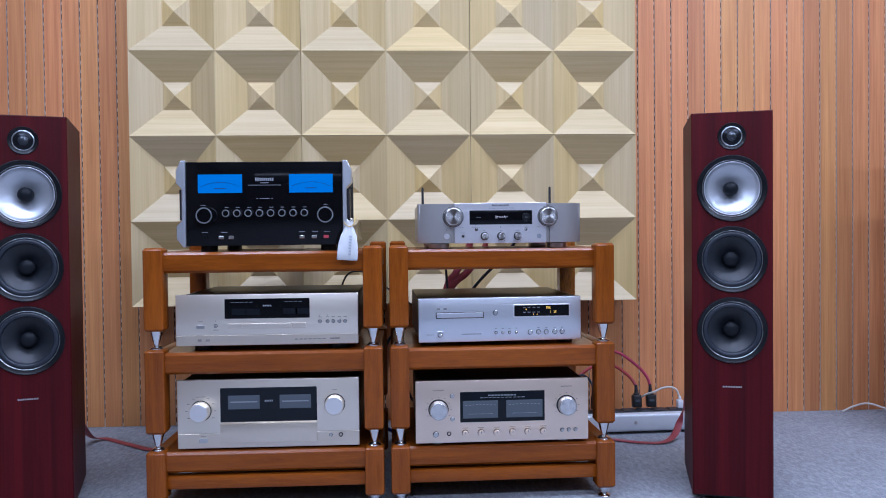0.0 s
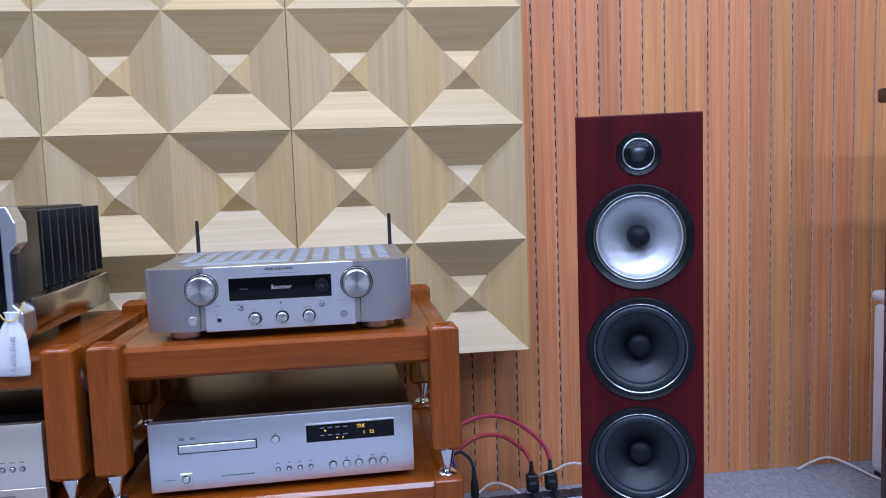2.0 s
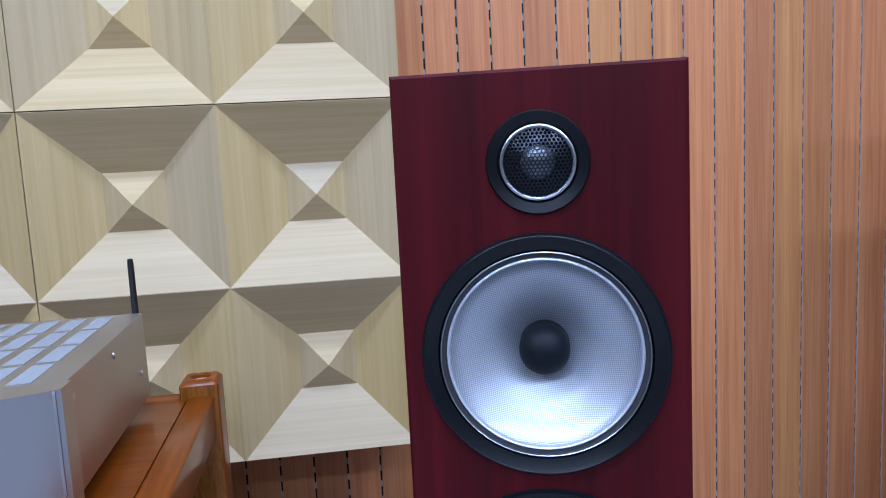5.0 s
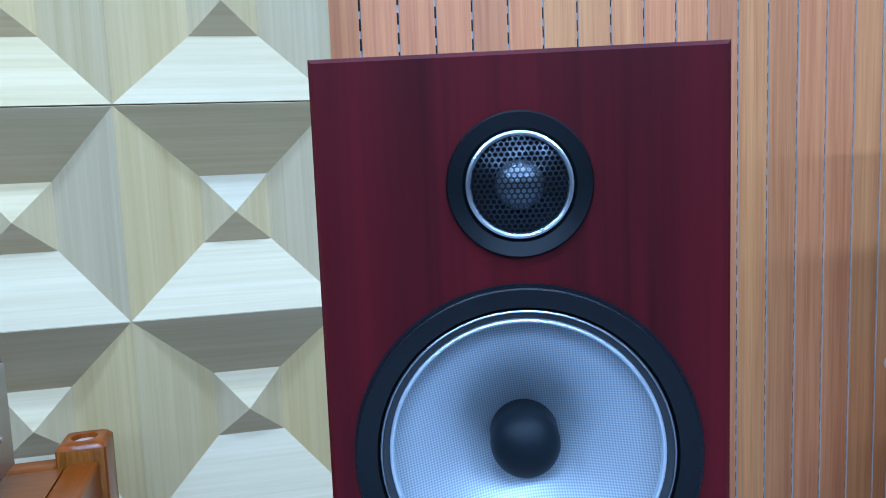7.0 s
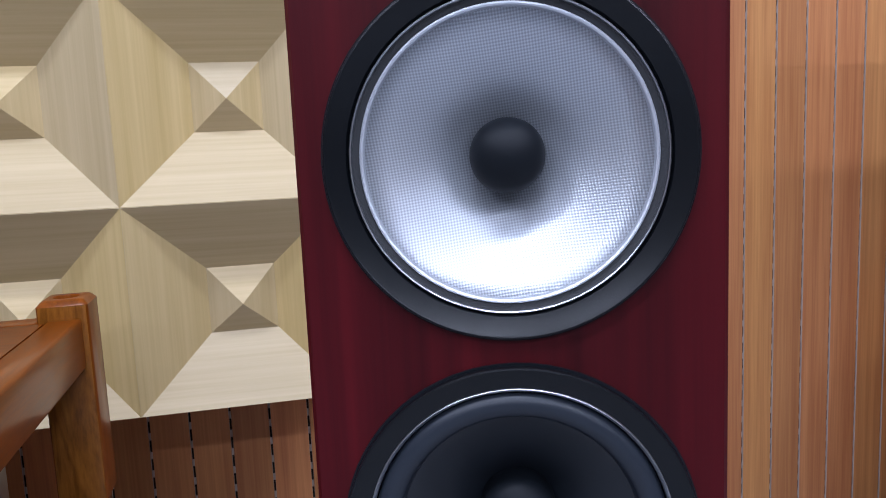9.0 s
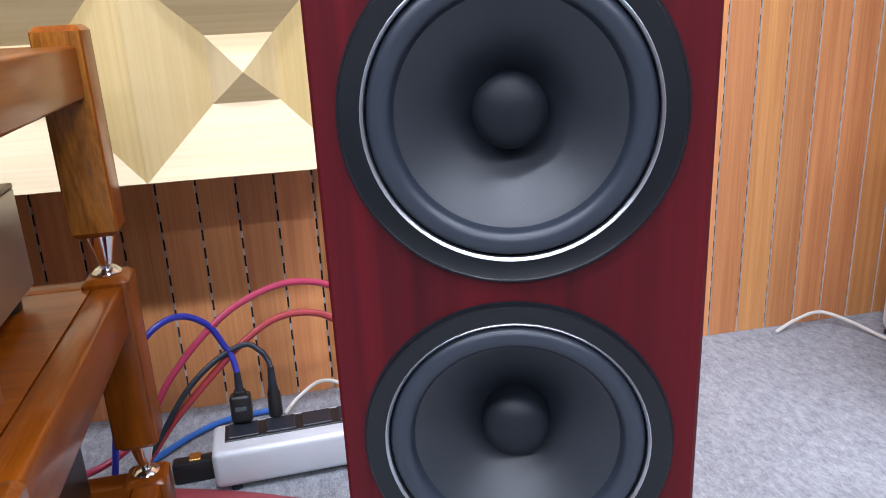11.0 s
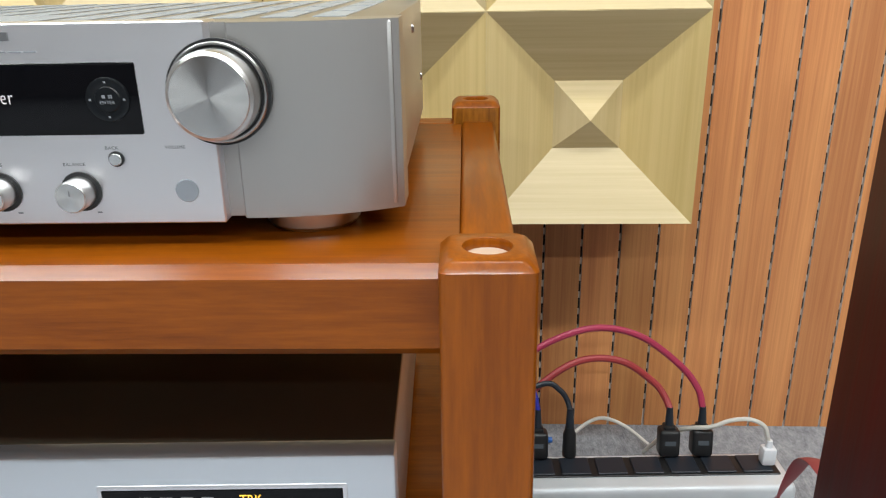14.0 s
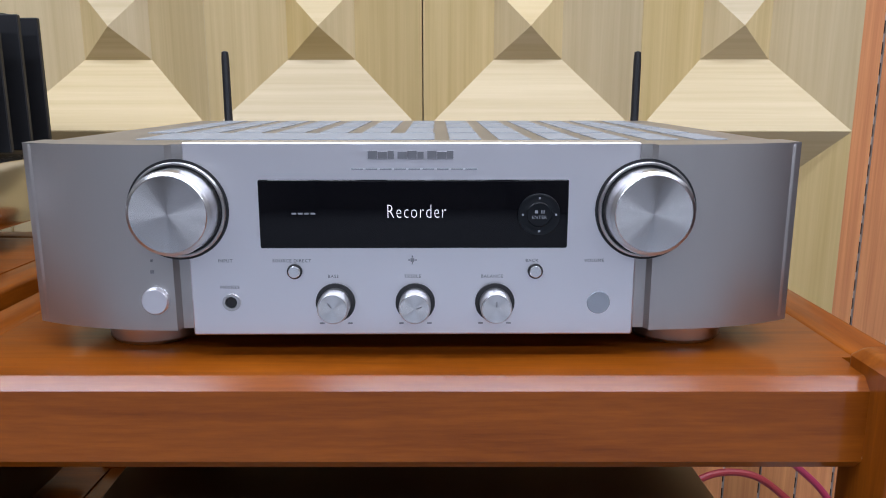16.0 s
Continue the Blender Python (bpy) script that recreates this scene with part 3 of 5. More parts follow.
def post_bar(x0, x1, y0, y1, z0, z1, chamfer=0.006, radius=0.004):
    """An upright post with rounded corners and chamfered ends."""
    bm, rings = bmesh.new(), []
    for z, inset in ((z0, chamfer * 0.8), (z0 + chamfer, 0.0), (z1 - chamfer, 0.0), (z1 - chamfer * 0.25, chamfer * 0.62), (z1, chamfer)):
        ring = []
        for cx, cy, start in ((x1, y1, 0), (x0, y1, 90), (x0, y0, 180), (x1, y0, 270)):
            mx, my = math.copysign(inset + radius, (x0 + x1) / 2 - cx), math.copysign(inset + radius, (y0 + y1) / 2 - cy)
            for k in range(4):
                a = radians(start + 30 * k)
                ring.append(bm.verts.new((cx + mx + radius * math.cos(a), cy + my + radius * math.sin(a), z)))
        rings.append(ring)
    for a, b in zip(rings, rings[1:]):
        for k in range(16):
            bm.faces.new((a[k], a[(k + 1) % 16], b[(k + 1) % 16], b[k]))
    bm.faces.new(rings[0])
    # a shallow round socket sunk into the top
    cx, cy, socket = (x0 + x1) / 2, (y0 + y1) / 2, []
    for r, z in ((0.0135, z1), (0.0130, z1 - 0.0008), (0.0128, z1 - 0.0060)):
        socket.append([bm.verts.new((cx + r * math.cos(radians(11.25 + 22.5 * k)), cy + r * math.sin(radians(11.25 + 22.5 * k)), z)) for k in range(16)])
    for a, b in zip([rings[-1]] + socket, socket):
        for k in range(16):
            bm.faces.new((a[k], a[(k + 1) % 16], b[(k + 1) % 16], b[k]))
    bm.faces.new(socket[-1])
    return bm


def rack_tier(m, width, low, high, shelf_top, apron, foot, stretcher=None, label="", figured=False, lean=0.0, D=0.47, front=0.010):
    """A rack tier whose local origin is the middle of its front edge at z = 0."""
    t = thing("rack_tier", label, "equipment rack", m, "stacked rack tiers")
    P, w = 0.050, width / 2
    for sx in (-1, 1):
        for y0 in (0.0, D - P):
            x0, x1 = (-w, -w + P) if sx < 0 else (w - P, w)
            top = high + (lean if y0 > 0 else -lean)
            bm = post_bar(x0, x1, y0, y0 + P, low, top)
            shown = figured and sx > 0 and y0 > 0
            if shown:
                for f in bm.faces:
                    f.material_index = 1 if f.calc_center_median().y < y0 + 0.0004 else 0
            post = part("post", bm, [RACK, HONEY] if shown else RACK, t, "post with one pale figured side" if shown else "")
            cx, cy = (x0 + x1) / 2, y0 + P / 2
            part("spike_socket", lathe([(0.0124, top - 0.0060), (0.0120, top - 0.0054), (0.0, top - 0.0052)], cx, cy, 0, 24, "Z"), blank("socket_wood", (0.50, 0.36, 0.27), 0.5) if "socket_wood" not in bpy.data.materials else bpy.data.materials["socket_wood"], post, "pale disc in the round socket")
            spike(t, cx, cy, low, foot)
    part("front_rail", eased(-w + P - 0.002, w - P + 0.002, front, front + 0.036, shelf_top - apron, shelf_top, "x", 0.0065, 0), RACK_ACROSS, t)
    part("back_rail", boxed(-w + P - 0.002, w - P + 0.002, D - front - 0.036, D - front, shelf_top - apron, shelf_top, 0.004, 3), RACK_ACROSS, t)
    for sx in (-1, 1):
        x0, x1 = (-w + 0.007, -w + 0.040) if sx < 0 else (w - 0.040, w - 0.007)
        part("side_rail", boxed(x0, x1, P - 0.002, D - P + 0.002, shelf_top - apron, shelf_top, 0.004, 3), RACK_DEEP, t)
    part("shelf", boxed(-w + 0.040, w - 0.040, front + 0.036, D - front - 0.036, shelf_top - 0.022, shelf_top - 0.0004), RACK_ACROSS, t)
    if stretcher:
        for y0 in (front + 0.004, D - front - 0.036):
            part("stretcher", boxed(-w + P - 0.002, w - P + 0.002, y0, y0 + 0.03, stretcher[0], stretcher[1], 0.003, 2), RACK_ACROSS, t)
        for sx in (-1, 1):
            x0, x1 = (-w + 0.009, -w + 0.037) if sx < 0 else (w - 0.037, w - 0.009)
            part("stretcher", boxed(x0, x1, P - 0.002, D - P + 0.002, stretcher[0], stretcher[1], 0.003, 2), RACK_DEEP, t)
    return t


RACK_A = pose(-0.332, 2.122, 0.0)
RACK_B = pose(0.2965, 2.144, 0.0, 0, 0, 0.9)
for m, width, deep in ((RACK_A, 0.614, 0.47), (RACK_B @ pose(-0.003, -0.015, 0), 0.600, 0.485)):
    rack_tier(m, width, -0.014, 0.114, 0.1095, 0.053, FLOOR, (0.012, 0.047), "glossy red-brown wooden base tier on chrome spikes on carpet", D=deep)
    rack_tier(m, width, 0.160, 0.379, 0.3695, 0.0560, 0.1145, None, "glossy red-brown wooden rack tier stacked on chrome cones", D=deep)
    rack_tier(m, width, 0.427, 0.647, 0.6310, 0.0540, 0.3795, None, "glossy red-brown wooden top tier stacked on chrome cones", m is not RACK_A, 0.0038, deep, 0.010 + deep - 0.47)


# ---- audio units ----
def knob(parent, x, z, r, length, y=0.0, face=None, name="knob", ring=None, label=""):
    k = part(name, lathe([(0.0, -length), (r * 0.90, -length), (r * 0.97, -length + r * 0.05), (r, -length + r * 0.14), (r, y)], x, 0, z, 40), face or STEEL, parent, label)
    if not ring and "button" in name or name == "selector_knob":
        ring = r + 0.0011
    # a black ring draws the dark outline round the rim
    if ring:
        part("collar", lathe([(ring, y), (ring, y - 0.0012), (r, y - 0.0014), (r, y)], x, 0, z, 40), BLACK, k)
    return k


def button(parent, x, z, w, h, y=0.0, out=0.002, material=None, name="button", label=""):
    return part(name, boxed(x - w / 2, x + w / 2, y - out, y + 0.001, z - h / 2, z + h / 2, min(w, h, out) * 0.3, 1), material or STEEL, parent, label)


def bars(parent, rows, material, y, name="printing"):
    """Small print too fine to read: plain bars (x, z, width, height)."""
    bm = bmesh.new()
    for x, z, w, h in rows:
        box(bm, x - w / 2, x + w / 2, y - 0.0002, y + 0.0002, z - h / 2, z + h / 2)
    return tagged(part(name, bm, material, parent, smooth=False), kind="stuff")


def feet(parent, w, d, r=0.02, h=0.009, y=0.05, material=None, low=0.0):
    for fx in (-w, w):
        for fy in (y, d):
            part("foot", lathe([(0.0, low), (r, low), (r, h * 0.7), (r * 0.9, h), (0.0, h)], fx, fy, 0, 28, "Z"), material or BLACK, parent)

# network amplifier on the top tier
def cheek(sign):
    """Side cheek of the front: a groove, then a sweep back to the side."""
    plan = [(0.1255, 0.030), (0.1255, 0.0085), (0.1340, 0.0085), (0.1360, 0.0035), (0.1500, 0.0040), (0.1640, 0.0053), (0.1780, 0.0075), (0.1920, 0.0108), (0.2050, 0.0152), (0.2160, 0.0198), (0.2246, 0.0242), (0.2250, 0.0500)]
    bm = bmesh.new()
    low = [bm.verts.new((sign * x, y, 0.0105)) for x, y in plan]
    top = [bm.verts.new((sign * x, y, 0.1170)) for x, y in plan]
    bm.faces.new(low), bm.faces.new(top)
    for k in range(len(plan)):
        j = (k + 1) % len(plan)
        bm.faces.new((low[k], low[j], top[j], top[k]))
    return bm


amp = thing("stereo_amplifier", "silver network stereo amplifier with two large knobs on the top tier", "amplifier", pose(0.2965, 2.187, 0.6365, 0, 0, 1.3))
part("front_plate", boxed(-0.1255, 0.1255, 0.0, 0.02, 0.0090, 0.1185, 0.0008, 1), SILVER, amp, "brushed silver front plate")
for sign in (-1, 1):
    part("cheek", cheek(sign), SILVER_GREY, amp, "curved satin grey cheek", angle=25)
body = part("body", boxed(-0.2210, 0.2210, 0.021, 0.345, 0.0125, 0.1165, 0.0015, 2), SILVER_GREY, amp)
SLOT_GREY = grained("vent_mesh", (0.30, 0.325, 0.35), 0.45, 1500, 0.4)
part("label_plate", boxed(-0.170, 0.012, 0.052, 0.118, 0.1166, 0.1171), SLOT_GREY, amp, "pale grey plate on the lid", smooth=False)
for k in range(13):
    for j in range(4):
        if j == 0 and k < 7:
            continue
        x0, y0 = -0.190 + 0.0302 * k, 0.052 + 0.072 * j
        part("vent", boxed(x0, x0 + 0.0195, y0, y0 + 0.062, 0.1166, 0.1171), SLOT_GREY, amp, smooth=False)
for sy in (0.06, 0.20, 0.31):
    part("screw", lathe([(0.0, 0.2230), (0.003, 0.2227), (0.0042, 0.2210), (0.0042, 0.2200)], 0, sy, 0.100 if sy < 0.3 else 0.05, 16, "X"), STEEL, amp)
for fx in (-0.165, 0.165):
    for fy in (0.052, 0.32):
        part("foot", lathe([(0.0, -0.0055), (0.027, -0.0055), (0.029, -0.003), (0.029, 0.0075), (0.026, 0.0105), (0.0, 0.0105)], fx, fy, 0, 32, "Z"), STEEL, amp)
panel = part("display", boxed(-0.0853, 0.0868, -0.0008, 0.004, 0.0595, 0.0985, 0.0015, 2), GLASS_BLACK, amp, "glossy black display window")
lettering("Recorder", 0.0118, GLOW, panel, pose(0.0022, -0.0010, 0.0803) @ Matrix.Diagonal((0.64, 1, 0.95, 1)), "display_word", "lit white word on the display", 1.16, -0.00022)
bars(panel, [(-0.0655 + 0.0035 * k, 0.0795, 0.0026, 0.0009) for k in range(4)], MARK_PALE, -0.0010)
pad = part("control_pad", lathe([(0.0118, -0.0008), (0.0116, -0.0022), (0.0105, -0.0026), (0.0070, -0.0018), (0.0064, -0.0024), (0.0, -0.0026)], 0.0702, 0, 0.0790, 40), RING, amp, "round black control pad")
bars(pad, [(0.0702 + 0.0092 * c, 0.0790 + 0.0092 * d, 0.0011, 0.0011) for c, d in ((1, 0), (-1, 0), (0, 1), (0, -1))] + [(0.0685, 0.0806, 0.0016, 0.0016), (0.0715, 0.0806, 0.0006, 0.0018), (0.0727, 0.0806, 0.0006, 0.0018)], MARK_PALE, -0.0027)
lettering("ENTER", 0.0026, MARK_PALE, pad, pose(0.0702, -0.0028, 0.0775), spacing=1.1)
for sx in (-1, 1):
    big = knob(amp, 0.1295 * sx, 0.0815, 0.0235, 0.0168, 0.0085, STEEL, "knob", None, "large turned silver knob")
    part("collar", lathe([(0.0266, 0.0085), (0.0266, -0.0022), (0.0261, -0.0028), (0.0252, -0.0028), (0.0249, -0.0020), (0.0248, 0.0080)], 0.1295 * sx, 0, 0.0815, 56), STEEL, big, "slim silver collar")
    part("gap", lathe([(0.0250, -0.0006), (0.0234, -0.0006), (0.0234, 0.0010)], 0.1295 * sx, 0, 0.0815, 48), BLACK, big)
    part("recess", lathe([(0.0281, 0.0032), (0.0281, -0.0006), (0.0266, -0.0006)], 0.1295 * sx, 0, 0.0815, 56), BLACK, big, "dark gap round the collar")
    disc_face = part("knob_face", lathe([(0.0, -0.0172), (0.0206, -0.0172), (0.0210, -0.0167)], 0, 0, 0, 64), SPUN, big, "spun metal face", angle=10)
    disc_face.location = (0.1295 * sx, 0, 0.0815)
for k in range(3):
    small = knob(amp, -0.0440 + 0.0452 * k, 0.0283, 0.0088, 0.0140, 0.0, STEEL, "tone_knob", 0.0112, "small silver tone knob")
    turn = (-35, 70, 0)[k]
    cap = part("knob_face", lathe([(0.0, -0.0144), (0.0080, -0.0144), (0.0082, -0.0141)], 0, 0, 0, 40), SPUN, small, "spun metal face", angle=10)
    cap.location = (-0.0440 + 0.0452 * k, 0, 0.0283)
    dash = box(bmesh.new(), -0.0005, 0.0005, -0.0148, -0.0139, 0.0010, 0.0045, 0.0003, 1)
    bmesh.ops.transform(dash, matrix=pose(-0.0440 + 0.0452 * k, 0, 0.0283, 0, turn, 0), verts=dash.verts)
    part("pointer", dash, MARK_DARK, small)
    bars(amp, [(-0.0520 + 0.0452 * k, 0.0160, 0.0026, 0.0008), (-0.0360 + 0.0452 * k, 0.0160, 0.0026, 0.0008)], MARK_PALE, -0.0002)
for x in (-0.0665, 0.0690):
    knob(amp, x, 0.0465, 0.0034, 0.0030, 0.0, CHROME, "button", 0.0043)
part("sensor", lathe([(0.0, -0.0006), (0.0062, -0.0006), (0.0066, 0.0)], 0.1055, 0, 0.0280, 32), blank("sensor_grey", (0.22, 0.24, 0.27), 0.25), amp, "grey remote sensor window")
part("jack", lathe([(0.0052, 0.0), (0.0050, -0.0012), (0.0034, -0.0012), (0.0030, 0.0006), (0.0, 0.0008)], -0.1030, 0, 0.0285, 28), STEEL, amp, "headphone socket")
part("jack_hole", lathe([(0.0, -0.0003), (0.0031, -0.0003), (0.0031, 0.0004)], -0.1030, 0, 0.0285, 24), BLACK, amp)
part("power_button", lathe([(0.0, 0.0005), (0.0070, 0.0005), (0.0078, 0.0015), (0.0080, 0.006)], -0.1470, 0, 0.0285, 32), SILVER, amp, "round power button")
bars(amp, [(-0.1480, 0.0520, 0.0013, 0.0013), (-0.1480, 0.0455, 0.0020, 0.0020)], MARK_DARK, 0.0035)
for k in range(9):
    part("badge", boxed(-0.0240 + 0.0054 * k, -0.0190 + 0.0054 * k - (0.0016 if k % 3 == 2 else 0.0), -0.0012, 0.0002, 0.1098, 0.1141 - (0.0006 if k % 2 else 0.0)), BADGE, amp, "raised silver badge shape", smooth=False)
bars(amp, [(-0.030 + 0.0078 * k, 0.1040, 0.0064, 0.0007) for k in range(9)], MARK_PALE, -0.0002)
for words, x, z in (("INPUT", -0.1052, 0.0525), ("VOLUME", 0.1020, 0.0525), ("PHONES", -0.1035, 0.0372), ("SOURCE DIRECT", -0.0680, 0.0525), ("BACK", 0.0670, 0.0525), ("BASS", -0.0450, 0.0435), ("TREBLE", -0.0002, 0.0435), ("BALANCE", 0.0446, 0.0435)):
    lettering(words, 0.0026, MARK_DARK, amp, pose(x, -0.0002, z), spacing=1.15)
bars(amp, [(-0.0002, 0.0530, 0.0050, 0.0006), (-0.0002, 0.0530, 0.0006, 0.0050), (-0.0002, 0.0530, 0.002, 0.002)], MARK_DARK, -0.0002, "star_mark")
for x in (-0.1950, 0.2115):
    part("antenna", lathe([(0.0, 0.0), (0.0048, 0.0), (0.0048, 0.018), (0.0042, 0.022), (0.0038, 0.12), (0.0032, 0.127), (0.0, 0.128)], x, 0.352, 0.056, 16, "Z"), BLACK, amp, "black rod antenna")
    part("antenna_mount", lathe([(0.0, 0.344), (0.004, 0.344), (0.004, 0.354), (0.0, 0.354)], x, 0, 0.066, 14), BLACK, amp)

# cool silver disc player on the middle tier
player = thing("disc_player", "cool silver disc player with bronze lid on the middle tier", "disc player", pose(0.2912, 2.169, 0.3755, 0, 0, 2.4))
part("front_plate", boxed(-0.2215, 0.2215, 0.0, 0.018, 0.006, 0.124, 0.002, 2), COOL, player, "cool silver front plate")
part("body", boxed(-0.2195, 0.2195, 0.0185, 0.385, 0.010, 0.1165, 0.002, 2), SILVER_GREY, player)
part("lid", boxed(-0.2195, 0.2195, 0.0190, 0.385, 0.1168, 0.1222, 0.0015, 2), BROWN_TOP, player, "glossy bronze-grey lid")
tray = part("disc_tray", boxed(-0.1750, -0.0450, -0.0012, 0.002, 0.0695, 0.0865, 0.0008, 1), BLACK, player, "dark framed disc tray")
part("tray_front", boxed(-0.1728, -0.0472, -0.0022, 0.0, 0.0715, 0.0845, 0.0008, 1), COOL, tray)
bezel = part("display_bezel", boxed(0.0345, 0.1915, -0.0012, 0.002, 0.0685, 0.1045, 0.002, 2), SILVER, player)
part("display", boxed(0.0370, 0.1890, -0.0018, 0.001, 0.0710, 0.1020, 0.0012, 1), GLASS_BLACK, bezel, "black display window")
lettering("TRK", 0.0095, AMBER, player, pose(0.1310, -0.0021, 0.0940) @ Matrix.Diagonal((0.8, 1, 1, 1)), "display_word", "amber digits")
lettering("1   25", 0.0085, AMBER, player, pose(0.1440, -0.0021, 0.0825), "display_word")
bars(player, [(0.0700, 0.0905, 0.0030, 0.0024), (0.0900, 0.0770, 0.0026, 0.0022), (0.1000, 0.0770, 0.0026, 0.0022) ], AMBER, -0.0020, "indicator")
bars(player, [(0.065 + 0.013 * k, 0.0955, 0.0075, 0.0016) for k in range(4)] + [(0.065 + 0.013 * k, 0.0825, 0.0075, 0.0016) for k in range(4)], MARK_PALE, -0.0020)
knob(player, -0.0140, 0.0825, 0.0060, 0.004, 0.0, CHROME, "button")
button(player, -0.1640, 0.0265, 0.0200, 0.0190, 0.0, 0.0025, COOL, "power_button")
knob(player, -0.1640, 0.0265, 0.0058, 0.0045, -0.002, CHROME, "power_button")
for x in (-0.0125, 0.0060, 0.0245, 0.0430):
    knob(player, x, 0.0290, 0.0032, 0.0035, 0.0, CHROME, "button")
for x in (0.0810, 0.1040, 0.1255, 0.1490, 0.1690):
    knob(player, x, 0.0285, 0.0058, 0.0045, 0.0, CHROME, "button")
bars(player, [(-0.1030 + 0.006 * k, 0.0265, 0.0048, 0.0022) for k in range(9)] + [(-0.1680, 0.0955, 0.0085, 0.0045), (-0.1500, 0.0955, 0.0085, 0.0045), (-0.014, 0.0925, 0.003, 0.0015)] + [(x, 0.0400, 0.006, 0.0012) for x in (-0.0125, 0.0060, 0.0245, 0.0430, 0.1040, 0.1255, 0.1490, 0.1690)] + [(-0.190, 0.0265, 0.02, 0.0012)], MARK_DARK, -0.0003)
feet(player, 0.190, 0.352, 0.022, 0.0095, 0.06, None, -0.006)

# rose champagne amplifier with two meters on the base tier
ramp_amp = thing("meter_amplifier", "rose champagne amplifier with twin grey meters on the base tier", "amplifier", pose(0.2900, 2.133, 0.1095, 0, 0, 1.0))
part("front_plate", boxed(-0.231, 0.231, 0.0, 0.012, 0.010, 0.174, 0.0015, 2), ROSE_GOLD, ramp_amp, "rose champagne front plate")
part("body", boxed(-0.226, 0.226, 0.0125, 0.41, 0.014, 0.168, 0.002, 2), BLACK_TOP, ramp_amp)
for x, z in ((-0.1705, 0.099), (0.1720, 0.103)):
    # The black ring stands for the shadow at each knob's rim.
    big = knob(ramp_amp, x, z, 0.0240, 0.0240, 0.0, STEEL, "knob", 0.0268, "large silver knob")
    disc_face = part("knob_face", lathe([(0.0, -0.0244), (0.0205, -0.0244), (0.0210, -0.0240)], 0, 0, 0, 48), SPUN, big, "spun metal face", angle=10)
    disc_face.location = (x, 0, z)
meter = part("meter_window", boxed(-0.1135, 0.1135, -0.0012, 0.002, 0.0625, 0.1440, 0.002, 2), METER_BACK, ramp_amp, "dark blue-grey meter window")
for x, w in ((-0.0590, 0.094), (0.0585, 0.098)):
    one = part("meter", boxed(x - w / 2, x + w / 2, -0.0020, 0.0, 0.0730, 0.1200, 0.001, 1), METER_GREY, meter, "grey dial meter")
    bars(one, [(x - w * 0.4 + w * 0.1 * k, 0.108 + 0.0006 * (4 - abs(k - 4)), 0.005, 0.0012) for k in range(9)] + [(x, 0.085, w * 0.7, 0.0008)], MARK_PALE, -0.0022)
bars(meter, [(-0.035 + 0.0085 * k, 0.1335, 0.0066, 0.0034) for k in range(9)] + [(-0.055 + 0.011 * k, 0.1275, 0.0085, 0.0014) for k in range(11)], MARK_PALE, -0.0014)
for x in (-0.1000, -0.0580, -0.0160, 0.0260, 0.0670, 0.1090):
    knob(ramp_amp, x, 0.0345, 0.0080, 0.0120, 0.0, ROSE_GOLD, "selector_knob")
    part("pointer", boxed(x - 0.0007, x + 0.0007, -0.0126, -0.0118, 0.0350, 0.0415), MARK_DARK, ramp_amp, smooth=False)
for x, z, r in ((-0.1780, 0.0330, 0.0068), (-0.1340, 0.1340, 0.0048), (-0.1340, 0.0730, 0.0048), (0.1600, 0.0365, 0.0042), (0.1780, 0.0365, 0.0042), (0.1960, 0.0365, 0.0042)):
    knob(ramp_amp, x, z, r, 0.0050, 0.0, STEEL, "button")
part("jack", lathe([(0.0060, 0.0), (0.0058, -0.0012), (0.0036, -0.0012), (0.0034, 0.001), (0.0, 0.001)], -0.143, 0, 0.034, 24), BLACK, ramp_amp)
ticks = []
for kx, kz in ((-0.1705, 0.099), (0.1720, 0.103)):
    for k in range(9):
        a = math.radians(-30 + 30 * k)
        ticks.append((kx + 0.033 * math.cos(a), kz + 0.033 * math.sin(a), 0.004, 0.0012))
bars(ramp_amp, ticks + [(x, 0.0480, 0.016, 0.0014) for x in (-0.1, -0.058, -0.016, 0.026, 0.067, 0.109)] + [(-0.171, 0.149, 0.03, 0.0016), (0.172, 0.153, 0.03, 0.0016)], blank("brown_print", (0.30, 0.22, 0.17), 0.5), -0.0003)
feet(ramp_amp, 0.17, 0.36, 0.020, 0.0135, 0.05, STEEL)

# champagne disc player on the middle tier of the other rack
disc = thing("disc_player", "champagne disc player with a wide black display on the middle tier", "disc player", pose(-0.3270, 2.146, 0.3755))
part("front_plate", boxed(-0.237, 0.237, 0.0, 0.014, 0.0375, 0.144, 0.0015, 2), GOLD, disc, "champagne front plate")
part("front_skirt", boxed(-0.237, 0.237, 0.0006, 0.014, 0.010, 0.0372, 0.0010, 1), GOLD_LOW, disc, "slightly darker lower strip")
part("body", boxed(-0.232, 0.232, 0.0145, 0.39, 0.014, 0.140, 0.002, 2), BLACK_TOP, disc)
window = part("display", boxed(-0.1105, 0.1105, -0.0012, 0.002, 0.0800, 0.1320, 0.001, 1), GLASS_BLACK, disc, "black display window")
for x in (-0.074, -0.036, 0.060, 0.092):
    part("segment_window", boxed(x - 0.018, x + 0.018, -0.0018, -0.0008, 0.0900, 0.1060), METER_BACK, window, smooth=False)
bars(window, [(-0.009 + 0.0045 * k, 0.1135, 0.0035, 0.0040) for k in range(5)] + [(-0.09 + 0.012 * k, 0.1230, 0.008, 0.0012) for k in range(5)] + [(0.05 + 0.012 * k, 0.1230, 0.008, 0.0012) for k in range(4)], MARK_PALE, -0.0014)
